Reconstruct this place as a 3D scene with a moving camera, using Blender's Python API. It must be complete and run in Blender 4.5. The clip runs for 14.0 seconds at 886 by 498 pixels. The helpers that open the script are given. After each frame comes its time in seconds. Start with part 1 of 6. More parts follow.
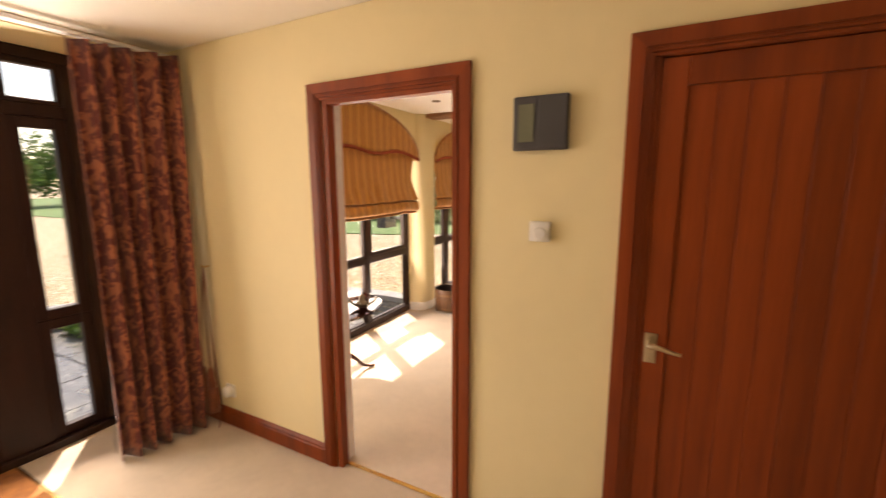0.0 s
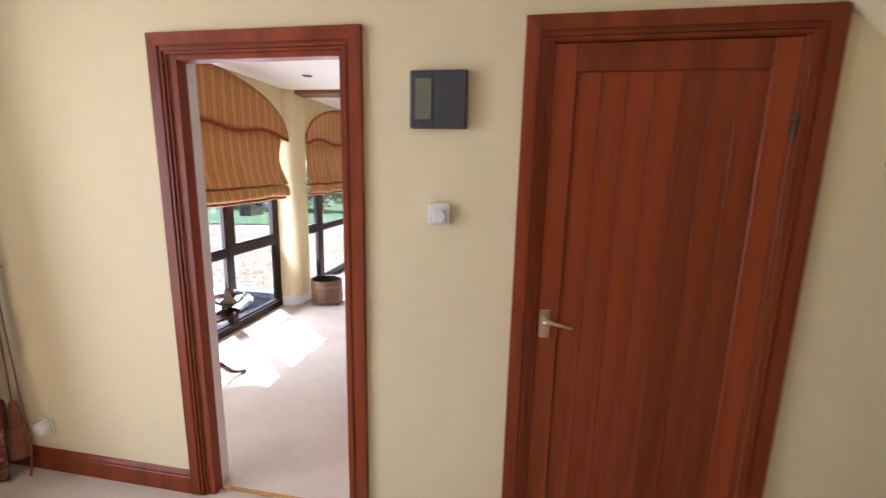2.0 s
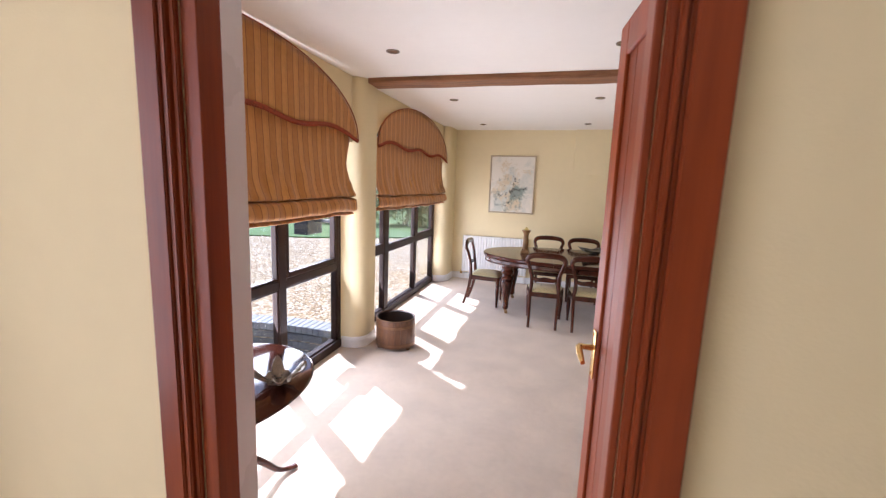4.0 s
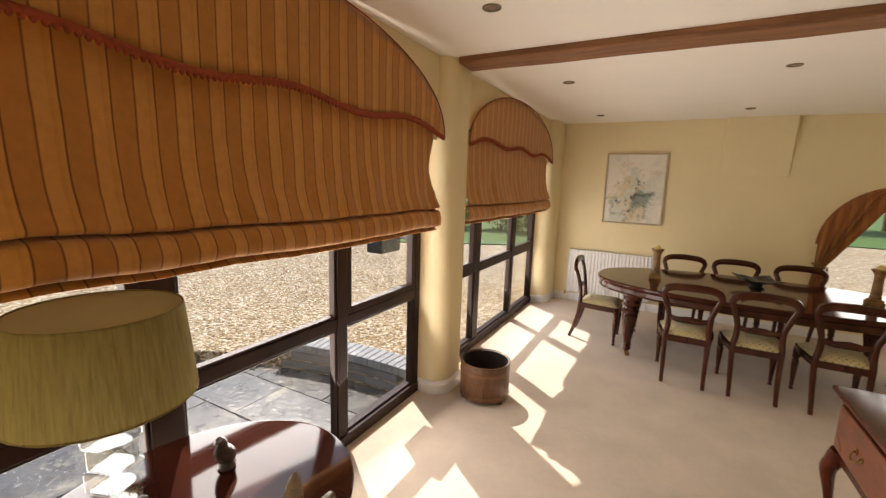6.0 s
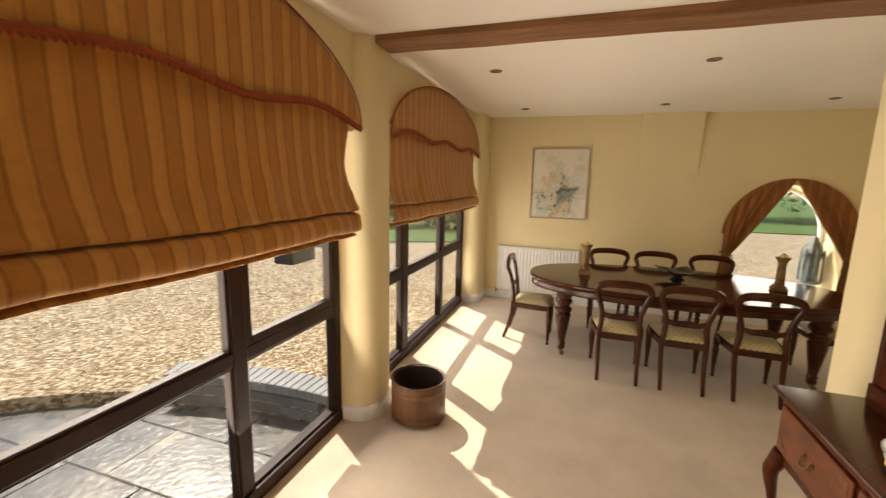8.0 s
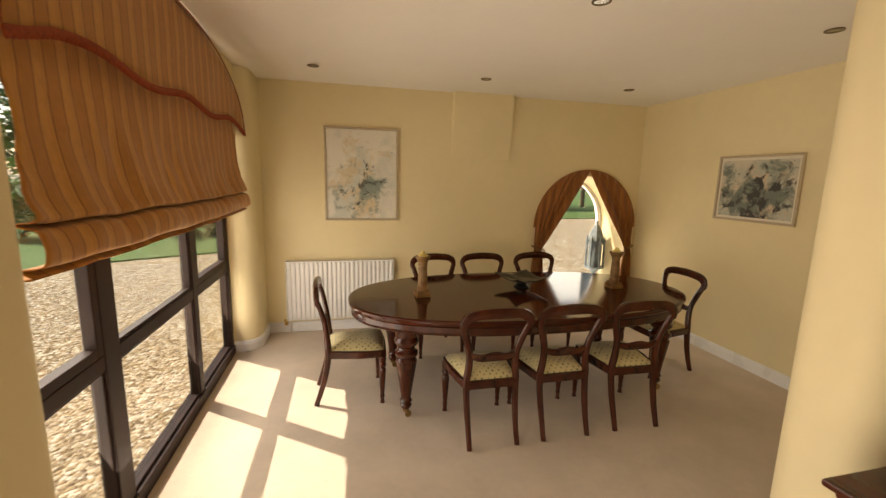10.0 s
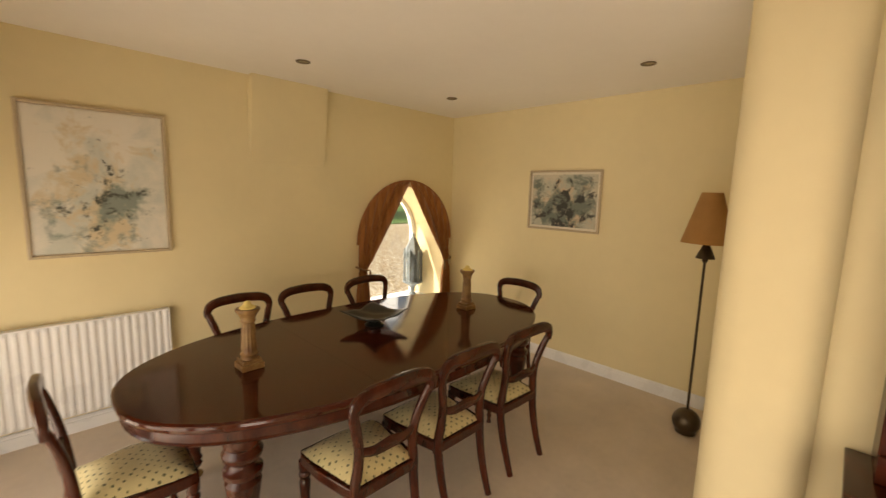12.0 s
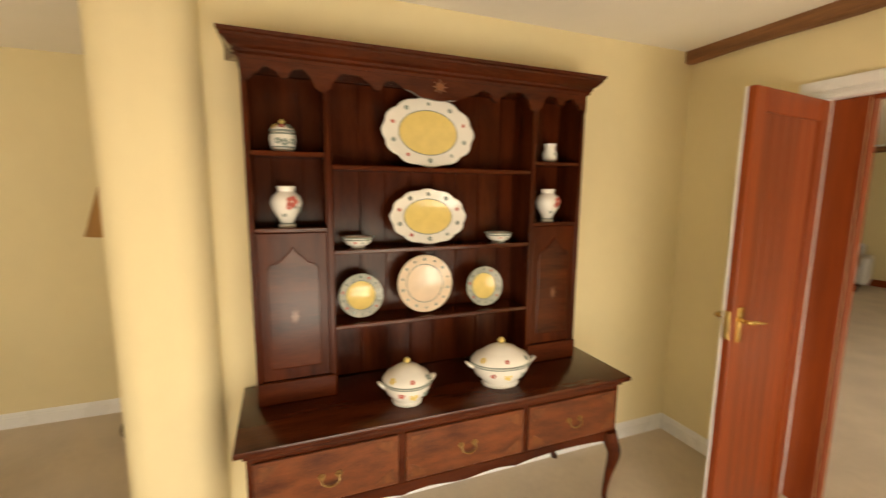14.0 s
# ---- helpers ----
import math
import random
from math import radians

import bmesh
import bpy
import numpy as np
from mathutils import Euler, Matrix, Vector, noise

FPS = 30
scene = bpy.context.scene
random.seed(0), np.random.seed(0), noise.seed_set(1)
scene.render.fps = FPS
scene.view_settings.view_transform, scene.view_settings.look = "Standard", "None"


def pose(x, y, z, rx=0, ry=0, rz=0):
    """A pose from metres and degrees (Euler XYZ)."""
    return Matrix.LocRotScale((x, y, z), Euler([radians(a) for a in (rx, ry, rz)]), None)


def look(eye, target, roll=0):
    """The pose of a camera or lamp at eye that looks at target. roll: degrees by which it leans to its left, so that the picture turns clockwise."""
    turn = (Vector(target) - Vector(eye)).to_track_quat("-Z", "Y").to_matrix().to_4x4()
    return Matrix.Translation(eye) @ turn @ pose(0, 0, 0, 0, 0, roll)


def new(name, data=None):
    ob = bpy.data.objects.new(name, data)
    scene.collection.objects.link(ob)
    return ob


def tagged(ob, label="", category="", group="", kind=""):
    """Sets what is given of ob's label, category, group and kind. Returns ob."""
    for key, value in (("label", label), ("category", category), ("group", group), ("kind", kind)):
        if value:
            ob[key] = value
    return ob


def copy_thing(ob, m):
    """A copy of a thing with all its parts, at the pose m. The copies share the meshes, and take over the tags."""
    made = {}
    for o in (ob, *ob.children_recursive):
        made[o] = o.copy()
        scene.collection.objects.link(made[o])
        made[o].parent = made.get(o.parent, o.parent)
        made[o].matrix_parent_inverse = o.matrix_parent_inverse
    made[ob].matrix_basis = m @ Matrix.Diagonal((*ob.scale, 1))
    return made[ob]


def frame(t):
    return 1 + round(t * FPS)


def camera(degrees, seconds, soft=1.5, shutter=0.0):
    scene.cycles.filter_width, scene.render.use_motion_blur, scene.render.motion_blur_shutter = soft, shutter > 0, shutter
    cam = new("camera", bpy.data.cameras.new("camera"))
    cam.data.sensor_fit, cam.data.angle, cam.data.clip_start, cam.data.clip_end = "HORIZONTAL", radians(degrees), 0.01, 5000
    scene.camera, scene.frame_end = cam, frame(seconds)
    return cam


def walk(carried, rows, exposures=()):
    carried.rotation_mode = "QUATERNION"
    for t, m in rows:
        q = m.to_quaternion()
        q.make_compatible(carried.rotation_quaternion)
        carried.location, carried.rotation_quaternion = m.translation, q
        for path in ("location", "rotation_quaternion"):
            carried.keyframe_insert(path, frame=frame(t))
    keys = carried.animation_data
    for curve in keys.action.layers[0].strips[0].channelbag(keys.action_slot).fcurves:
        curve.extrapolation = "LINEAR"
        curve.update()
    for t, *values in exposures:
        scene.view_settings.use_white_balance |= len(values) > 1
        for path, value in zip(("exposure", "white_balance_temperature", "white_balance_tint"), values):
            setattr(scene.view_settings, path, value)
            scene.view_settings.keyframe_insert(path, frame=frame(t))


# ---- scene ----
cam = camera(93.9, 14.0, 1.3, 0.3)
PATH = [
    (0, (0.531, -1.603, 1.588), (-0.387, 0.145, 1.270), -0.2),
    (0.5, (0.575, -1.609, 1.585), (0.204, 0.327, 1.246), -0.3),
    (1, (0.603, -1.616, 1.554), (0.474, 0.341, 1.162), 0.4),
    (1.5, (0.571, -1.626, 1.566), (0.427, 0.328, 1.161), 0.6),
    (2, (0.400, -1.536, 1.553), (0.067, 0.401, 1.187), 1.2),
    (2.5, (0.133, -1.286, 1.555), (-0.363, 0.627, 1.247), 1.2),
    (2.7, (0.023, -1.177, 1.549), (-0.477, 0.736, 1.248), 1.7),
    (4.8, (-0.506, -0.259, 1.506), (-1.053, 1.639, 1.19), 2.4),
    (5, (-0.553, -0.175, 1.523), (-1.125, 1.714, 1.197), 2.3),
    (5.5, (-0.636, 0.032, 1.523), (-1.411, 1.844, 1.184), 1.3),
    (6, (-0.674, 0.193, 1.561), (-1.611, 1.93, 1.242), 1.9),
    (6.5, (-0.664, 0.179, 1.594), (-1.761, 1.819, 1.265), -0.4),
    (7, (-0.669, 0.169, 1.611), (-1.818, 1.774, 1.29), -0.9),
    (7.5, (-0.702, 0.284, 1.586), (-1.65, 2.011, 1.24), 0.1),
    (8, (-0.807, 0.503, 1.577), (-1.424, 2.376, 1.245), 1.3),
    (8.5, (-0.904, 0.791, 1.564), (-1.127, 2.75, 1.228), 2.2),
    (8.7, (-0.936, 0.915, 1.552), (-1.064, 2.878, 1.191), 1.1),
    (10.8, (-1.429, 2.302, 1.529), (-0.525, 4.061, 1.231), 1.6),
    (11, (-1.451, 2.384, 1.53), (-0.428, 4.074, 1.215), 1.1),
    (11.5, (-1.498, 2.565, 1.535), (-0.247, 4.099, 1.244), 1.2),
    (12, (-1.427, 2.689, 1.56), (-0.018, 4.082, 1.287), 1.7),
    (12.5, (-1.366, 2.752, 1.576), (0.316, 3.797, 1.298), 2.1),
    (13, (-1.341, 2.707, 1.567), (0.571, 3.229, 1.303), 2.1),
    (13.5, (-1.332, 2.597, 1.552), (0.651, 2.51, 1.304), 1.3),
    (14, (-1.32, 2.433, 1.557), (0.527, 1.718, 1.279), 0.5),
]
EXPOSURES = [(0.0, 1.05, 8300, 24), (0.4, 1.08, 7300, 19), (1.0, 1.22, 5650, 18), (2.7, 1.24, 5300, 20), (4.8, 0.74, 5800, 24), (5.6, 0.52, 6300, 21), (6.5, 0.40, 7600, 16), (8.5, 0.42, 7800, 15), (11.0, 0.30, 8300, 16), (12.5, 0.60, 8300, 15), (14.0, 0.80, 8500, 11)]
walk(cam, [(t, look(eye, target, roll)) for t, eye, target, roll in PATH], EXPOSURES)

# ---- light ----
SUN_WAY = Vector((0.68, -0.50, -1.0)).normalized()
world = bpy.data.worlds.new("sky")
scene.world = world
world.use_nodes = True
sky = world.node_tree.nodes.new("ShaderNodeTexSky")
sky.sky_type, sky.sun_disc = "NISHITA", False
sky.sun_elevation = math.asin(-SUN_WAY.z)
sky.sun_rotation = math.atan2(-SUN_WAY.x, -SUN_WAY.y)
world.node_tree.nodes["Background"].inputs[1].default_value = 0.15
world.node_tree.links.new(sky.outputs[0], world.node_tree.nodes["Background"].inputs[0])
sun = new("sun", bpy.data.lights.new("sun", "SUN"))
sun.data.energy, sun.data.angle, sun.data.color = 5.0, radians(0.53), (1.0, 0.985, 0.95)
sun.matrix_world = look((0, 0, 20), Vector((0, 0, 20)) + SUN_WAY)


def window_light(x, y, z, width, height, way, watts):
    """Sky light entering through a window opening."""
    lamp = new("window_light", bpy.data.lights.new("window_light", "AREA"))
    lamp.data.shape, lamp.data.size, lamp.data.size_y = "RECTANGLE", width, height
    lamp.data.energy, lamp.data.color = watts, (1.0, 0.97, 0.92)
    lamp.matrix_world = look((x, y, z), (x + way[0], y + way[1], z + way[2]))
    return lamp


window_light(-2.47, 1.46, 0.85, 2.3, 1.45, (1, -0.15, 0.45), 58)
window_light(-2.47, 4.31, 0.85, 2.3, 1.45, (1, 0, 0.45), 36)
window_light(1.37, 6.68, 0.95, 0.9, 1.0, (0, -1, 0), 8)
window_light(-2.72, -1.53, 1.2, 2.3, 2.0, (1, -0.42, 0), 47)


# ---- materials ----
def material(name, base, rough=0.5, metal=0.0, vary=0.12, scale=6.0, bump=0.0, bump_scale=60.0, second=None, coat=0.0, stretch=(1, 1, 1), sheen=0.0, translucent=0.0, each=0.0, spec=0.5):
    """Principled material with coarse and fine colour variation and fine relief, in metres."""
    m = bpy.data.materials.new(name)
    m.use_nodes = True
    nt = m.node_tree
    b = nt.nodes["Principled BSDF"]
    co = nt.nodes.new("ShaderNodeTexCoord")
    mp = nt.nodes.new("ShaderNodeMapping")
    mp.inputs["Scale"].default_value = stretch
    nt.links.new(co.outputs["Object"], mp.inputs[0])
    n1, n2 = nt.nodes.new("ShaderNodeTexNoise"), nt.nodes.new("ShaderNodeTexNoise")
    n1.inputs["Scale"].default_value, n1.inputs["Detail"].default_value = scale, 5
    n2.inputs["Scale"].default_value, n2.inputs["Detail"].default_value = scale * 9, 3
    nt.links.new(mp.outputs[0], n1.inputs[0])
    nt.links.new(mp.outputs[0], n2.inputs[0])
    add = nt.nodes.new("ShaderNodeMath")
    add.operation = "MULTIPLY_ADD"
    add.inputs[1].default_value = 0.35
    nt.links.new(n2.outputs[0], add.inputs[0])
    nt.links.new(n1.outputs[0], add.inputs[2])
    ramp = nt.nodes.new("ShaderNodeValToRGB")
    dark = second or tuple(c * (1 - vary) for c in base)
    light = base if second else tuple(min(1, c * (1 + vary)) for c in base)
    ramp.color_ramp.elements[0].position, ramp.color_ramp.elements[0].color = 0.45, (*dark, 1)
    ramp.color_ramp.elements[1].position, ramp.color_ramp.elements[1].color = 0.9, (*light, 1)
    nt.links.new(add.outputs[0], ramp.inputs[0])
    colour = ramp.outputs[0]
    if each:
        info = nt.nodes.new("ShaderNodeObjectInfo")
        hsv = nt.nodes.new("ShaderNodeHueSaturation")
        rng = nt.nodes.new("ShaderNodeMapRange")
        rng.inputs[3].default_value, rng.inputs[4].default_value = 1 - each, 1 + each
        nt.links.new(info.outputs["Random"], rng.inputs[0])
        nt.links.new(rng.outputs[0], hsv.inputs["Value"])
        nt.links.new(colour, hsv.inputs["Color"])
        colour = hsv.outputs[0]
    nt.links.new(colour, b.inputs["Base Color"])
    b.inputs["Metallic"].default_value, b.inputs["Coat Weight"].default_value = metal, coat
    b.inputs["Coat Roughness"].default_value = 0.08
    b.inputs["Specular IOR Level"].default_value = spec
    b.inputs["Sheen Weight"].default_value = sheen
    rr = nt.nodes.new("ShaderNodeMapRange")
    rr.inputs[3].default_value, rr.inputs[4].default_value = rough * 0.85, min(1, rough * 1.15)
    nt.links.new(n1.outputs[0], rr.inputs[0])
    nt.links.new(rr.outputs[0], b.inputs["Roughness"])
    if bump:
        n3 = nt.nodes.new("ShaderNodeTexNoise")
        n3.inputs["Scale"].default_value, n3.inputs["Detail"].default_value = bump_scale, 3
        nt.links.new(mp.outputs[0], n3.inputs[0])
        bp = nt.nodes.new("ShaderNodeBump")
        bp.inputs["Strength"].default_value, bp.inputs["Distance"].default_value = min(1, bump), 0.004
        nt.links.new(n3.outputs[0], bp.inputs["Height"])
        nt.links.new(bp.outputs[0], b.inputs["Normal"])
    if translucent:
        tr = nt.nodes.new("ShaderNodeBsdfTranslucent")
        mix = nt.nodes.new("ShaderNodeMixShader")
        mix.inputs[0].default_value = translucent
        nt.links.new(colour, tr.inputs[0])
        nt.links.new(b.outputs[0], mix.inputs[1])
        nt.links.new(tr.outputs[0], mix.inputs[2])
        nt.links.new(mix.outputs[0], nt.nodes["Material Output"].inputs[0])
    return m


def glass(name, tint=(0.96, 0.98, 0.97), rough=0.0, gloss=0.035):
    """Thin clear pane: mostly transparent, with a Fresnel gloss."""
    m = bpy.data.materials.new(name)
    m.use_nodes = True
    nt = m.node_tree
    nt.nodes.remove(nt.nodes["Principled BSDF"])
    tr, gl, lw, mix = (nt.nodes.new(k) for k in ("ShaderNodeBsdfTransparent", "ShaderNodeBsdfGlossy", "ShaderNodeLayerWeight", "ShaderNodeMixShader"))
    power, fr = nt.nodes.new("ShaderNodeMath"), nt.nodes.new("ShaderNodeMath")
    power.operation, fr.operation = "POWER", "MULTIPLY_ADD"
    power.inputs[1].default_value, fr.inputs[1].default_value, fr.inputs[2].default_value = 5.0, 0.55, gloss
    lw.inputs[0].default_value = 0.5
    nt.links.new(lw.outputs["Facing"], power.inputs[0])
    nt.links.new(power.outputs[0], fr.inputs[0])
    tr.inputs[0].default_value = (*tint, 1)
    gl.inputs["Roughness"].default_value = rough
    nt.links.new(fr.outputs[0], mix.inputs[0])
    nt.links.new(tr.outputs[0], mix.inputs[1])
    nt.links.new(gl.outputs[0], mix.inputs[2])
    nt.links.new(mix.outputs[0], nt.nodes["Material Output"].inputs[0])
    return m


PAINT = material("cream_wall_paint", (0.80, 0.69, 0.43), 0.75, vary=0.03, scale=1.5, bump=0.12, bump_scale=160, spec=0.25)
CEILING = material("white_ceiling_paint", (0.88, 0.84, 0.765), 0.85, vary=0.02, scale=1.5, bump=0.08, bump_scale=140, spec=0.2)
CARPET = material("beige_carpet", (0.66, 0.55, 0.425), 0.95, vary=0.10, scale=3, bump=0.9, bump_scale=420, sheen=0.3, spec=0.1)
WHITE_WOOD = material("white_gloss_paint", (0.84, 0.84, 0.83), 0.28, vary=0.03, scale=5)
RED_WOOD = material("red_stained_softwood", (0.305, 0.060, 0.013), 0.40, second=(0.165, 0.028, 0.007), scale=1.3, stretch=(9, 9, 0.5), bump=0.06, bump_scale=40, coat=0.03, spec=0.28, each=0.16)
FRAME_WOOD = material("dark_brown_window_timber", (0.036, 0.0155, 0.0105), 0.48, second=(0.016, 0.0074, 0.0052), scale=3, stretch=(5, 5, 1), bump=0.1, coat=0.0, spec=0.25)
BEAM_WOOD = material("rough_brown_beam", (0.32, 0.145, 0.058), 0.7, second=(0.14, 0.058, 0.022), scale=3, stretch=(0.7, 8, 8), bump=0.8, bump_scale=18)
GLASS = glass("window_glass")
# ---- building helpers ----
def part(name, bm, mat, parent=None, label="", smooth=False):
    """Links a bmesh as one mesh object, under a thing or a part."""
    me = bpy.data.meshes.new(name)
    bm.normal_update()
    bm.to_mesh(me)
    bm.free()
    for m in mat if isinstance(mat, (list, tuple)) else (mat,):
        me.materials.append(m)
    if smooth:
        for p in me.polygons:
            p.use_smooth = True
        me.set_sharp_from_angle(angle=radians(smooth if smooth is not True else 40))
    ob = new(name, me)
    if parent:
        ob.parent = parent
    if label:
        tagged(ob, label)
    return ob


def thing(name, label, category, at=(0, 0, 0), turn=0.0, group="", kind=""):
    ob = new(name)
    ob.empty_display_size = 0.1
    ob.matrix_world = pose(*at, 0, 0, turn)
    return tagged(ob, label, category, group, kind)


def box(bm, x0, x1, y0, y1, z0, z1, bevel=0.0, segs=2, index=0):
    """An axis-aligned block with rounded edges."""
    made = bmesh.ops.create_cube(bm, size=1.0)["verts"]
    for v in made:
        v.co = Vector((x0 + (v.co.x + 0.5) * (x1 - x0), y0 + (v.co.y + 0.5) * (y1 - y0), z0 + (v.co.z + 0.5) * (z1 - z0)))
    faces = {f for v in made for f in v.link_faces}
    for f in faces:
        f.material_index = index
    if bevel:
        edges = list({e for v in made for e in v.link_edges})
        bmesh.ops.bevel(bm, geom=edges, offset=bevel, segments=segs, affect="EDGES", profile=0.5)
    return bm


def block(x0, x1, y0, y1, z0, z1, bevel=0.0, segs=2):
    return box(bmesh.new(), x0, x1, y0, y1, z0, z1, bevel, segs)


def lathe(profile, segs=24, bm=None, at=(0, 0, 0), squash=(1, 1), turn=None):
    """A turned solid from (radius, height) rows, closed at both ends."""
    bm = bm or bmesh.new()
    rings = []
    for r, z in profile:
        ring = []
        for i in range(segs):
            a = 2 * math.pi * i / segs
            p = Vector((max(r, 1e-4) * math.cos(a) * squash[0], max(r, 1e-4) * math.sin(a) * squash[1], z))
            if turn:
                p = turn @ p
            ring.append(bm.verts.new(p + Vector(at)))
        rings.append(ring)
    for a, b in zip(rings, rings[1:]):
        for i in range(segs):
            j = (i + 1) % segs
            bm.faces.new((a[i], a[j], b[j], b[i]))
    bm.faces.new(rings[0][::-1])
    bm.faces.new(rings[-1])
    return bm


def smoothed(points, steps=6):
    """Catmull-Rom through the rows."""
    rows = [points[0], *points, points[-1]]
    out = []
    for a, b, c, d in zip(rows, rows[1:], rows[2:], rows[3:]):
        for k in range(steps):
            t = k / steps
            out.append(tuple(0.5 * ((2 * q) + (r - p) * t + (2 * p - 5 * q + 4 * r - s) * t * t + (3 * q - p - 3 * r + s) * t ** 3) for p, q, r, s in zip(a, b, c, d)))
    out.append(tuple(points[-1]))
    return out


def sweep(points, segs=10, bm=None, square=0.0, side=(1, 0, 0), steps=5):
    """A limb through rows (x, y, z, half width, half depth); square above 0 flattens the section."""
    bm = bm or bmesh.new()
    rows = smoothed(points, steps) if steps > 1 else points
    rings = []
    for k, row in enumerate(rows):
        p = Vector(row[:3])
        ahead = Vector(rows[min(k + 1, len(rows) - 1)][:3]) - Vector(rows[max(k - 1, 0)][:3])
        ahead.normalize()
        u = Vector(side) - ahead * ahead.dot(Vector(side))
        if u.length < 1e-3:
            u = ahead.orthogonal()
        u.normalize()
        w = ahead.cross(u)
        ring = []
        for i in range(segs):
            a = 2 * math.pi * (i + 0.5) / segs
            c, s = math.cos(a), math.sin(a)
            if square:
                n = 1 / max(abs(c), abs(s)) ** square
                c, s = c * n, s * n
            ring.append(bm.verts.new(p + u * c * row[3] + w * s * row[4]))
        rings.append(ring)
    for a, b in zip(rings, rings[1:]):
        for i in range(segs):
            j = (i + 1) % segs
            bm.faces.new((a[i], a[j], b[j], b[i]))
    bm.faces.new(rings[0][::-1])
    bm.faces.new(rings[-1])
    bmesh.ops.recalc_face_normals(bm, faces=bm.faces)
    return bm


def prism(outline, lo, hi, axis="z", bm=None, bevel=0.0):
    """A flat outline of (a, b) rows given thickness along an axis: z takes (x, y), y takes (x, z), x takes (y, z)."""
    bm = bm or bmesh.new()
    place = {"z": lambda a, b, c: (a, b, c), "y": lambda a, b, c: (a, c, b), "x": lambda a, b, c: (c, a, b)}[axis]
    low = [bm.verts.new(place(a, b, lo)) for a, b in outline]
    top = [bm.verts.new(place(a, b, hi)) for a, b in outline]
    faces = [bm.faces.new(low), bm.faces.new(top[::-1])]
    n = len(outline)
    for i in range(n):
        j = (i + 1) % n
        faces.append(bm.faces.new((low[j], low[i], top[i], top[j])))
    bmesh.ops.recalc_face_normals(bm, faces=faces)
    if bevel:
        edges = [e for f in faces[:2] for e in f.edges]
        bmesh.ops.bevel(bm, geom=edges, offset=bevel, segments=2, affect="EDGES", profile=0.5)
    return bm


def rounded(x0, x1, y0, y1, radii, steps=7):
    """Outline of a rectangle with its own radius at each corner: (x0,y0), (x1,y0), (x1,y1), (x0,y1)."""
    out = []
    for (cx, cy, sx, sy, start), r in zip(((x0, y0, 1, 1, 180), (x1, y0, -1, 1, 270), (x1, y1, -1, -1, 0), (x0, y1, 1, -1, 90)), radii):
        if not r:
            out.append((cx, cy))
            continue
        for k in range(steps + 1):
            a = radians(start + 90 * k / steps)
            out.append((cx + sx * r + r * math.cos(a), cy + sy * r + r * math.sin(a)))
    return out


def setting(name, bm, mat, label="", smooth=False):
    return tagged(part(name, bm, mat, None, label, smooth), kind="structure")


# ---- the large structure ----
H = 2.38           # ceiling height
XW, XE = -2.0, 2.04  # inner faces of the window wall and the far side wall
YN = 6.0           # inner face of the end wall
floor = setting("floor", prism([(-2.75, -7.0), (4.2, -7.0), (4.2, 0.06), (2.2, 0.06), (2.2, 6.58), (-2.34, 6.58), (-2.34, 0.0), (-2.75, 0.0)], -0.15, 0.0), CARPET, "plain beige fitted carpet in both rooms")
setting("ceiling", block(-2.30, 2.20, 0.06, 6.58, H, H + 0.12), CEILING, "flat white plaster ceiling over dining room")
setting("ceiling_hall", block(-2.75, 4.2, -7.0, 0.06, H + 0.003, H + 0.12), CEILING, "flat white plaster ceiling over hall")

# window wall: rounded piers, arched heads
for n, (y0, y1, r0, r1) in enumerate(((0.12, 0.215, 0, 0.08), (2.70, 3.08, 0.13, 0.13), (5.56, 6.0, 0.16, 0))):
    setting("wall_west_%d" % (n + 1), prism(rounded(-2.285, XW, y0, y1, (0, r0, r1, 0)), 0, H, "z"), PAINT, "rounded cream plastered pier between full-height windows", 30)


def arch_head(name, y0, y1):
    c, half = (y0 + y1) / 2, (y1 - y0) / 2
    out = [(y1, H), (y0, H), (y0, 1.84)]
    for k in range(41):
        a = math.pi * (1 - k / 40)
        out.append((c + (half - 0.06) * math.cos(a), 1.84 + 0.43 * math.sin(a)))
    out.append((y1, 1.84))
    return setting(name, prism(out, -2.36, -2.10, "x"), PAINT, "cream plastered arched window head")


arch_head("wall_west_4", 0.215, 2.70)
arch_head("wall_west_5", 3.08, 5.56)

# end wall with an arched opening
AX, AH, AS, AT = 1.37, 0.56, 0.30, 1.60   # middle, half width, sill, crown
spring = AT - AH
hole = [(AX + AH * math.cos(math.pi * k / 28), spring + AH * math.sin(math.pi * k / 28)) for k in range(29)]
outline = [(2.20, 0), (2.20, H), (-2.36, H), (-2.36, 0), (AX - AH, 0), *[(AX - AH, AS)], *hole[::-1], (AX + AH, AS), (AX + AH, 0)]
setting("wall_north", prism(outline, YN, YN + 0.60, "y"), PAINT, "cream painted end wall with small arched window")
setting("wall_north_under_sill", block(AX - AH, AX + AH, YN, YN + 0.60, 0, AS), PAINT, "cream painted wall below arched window")
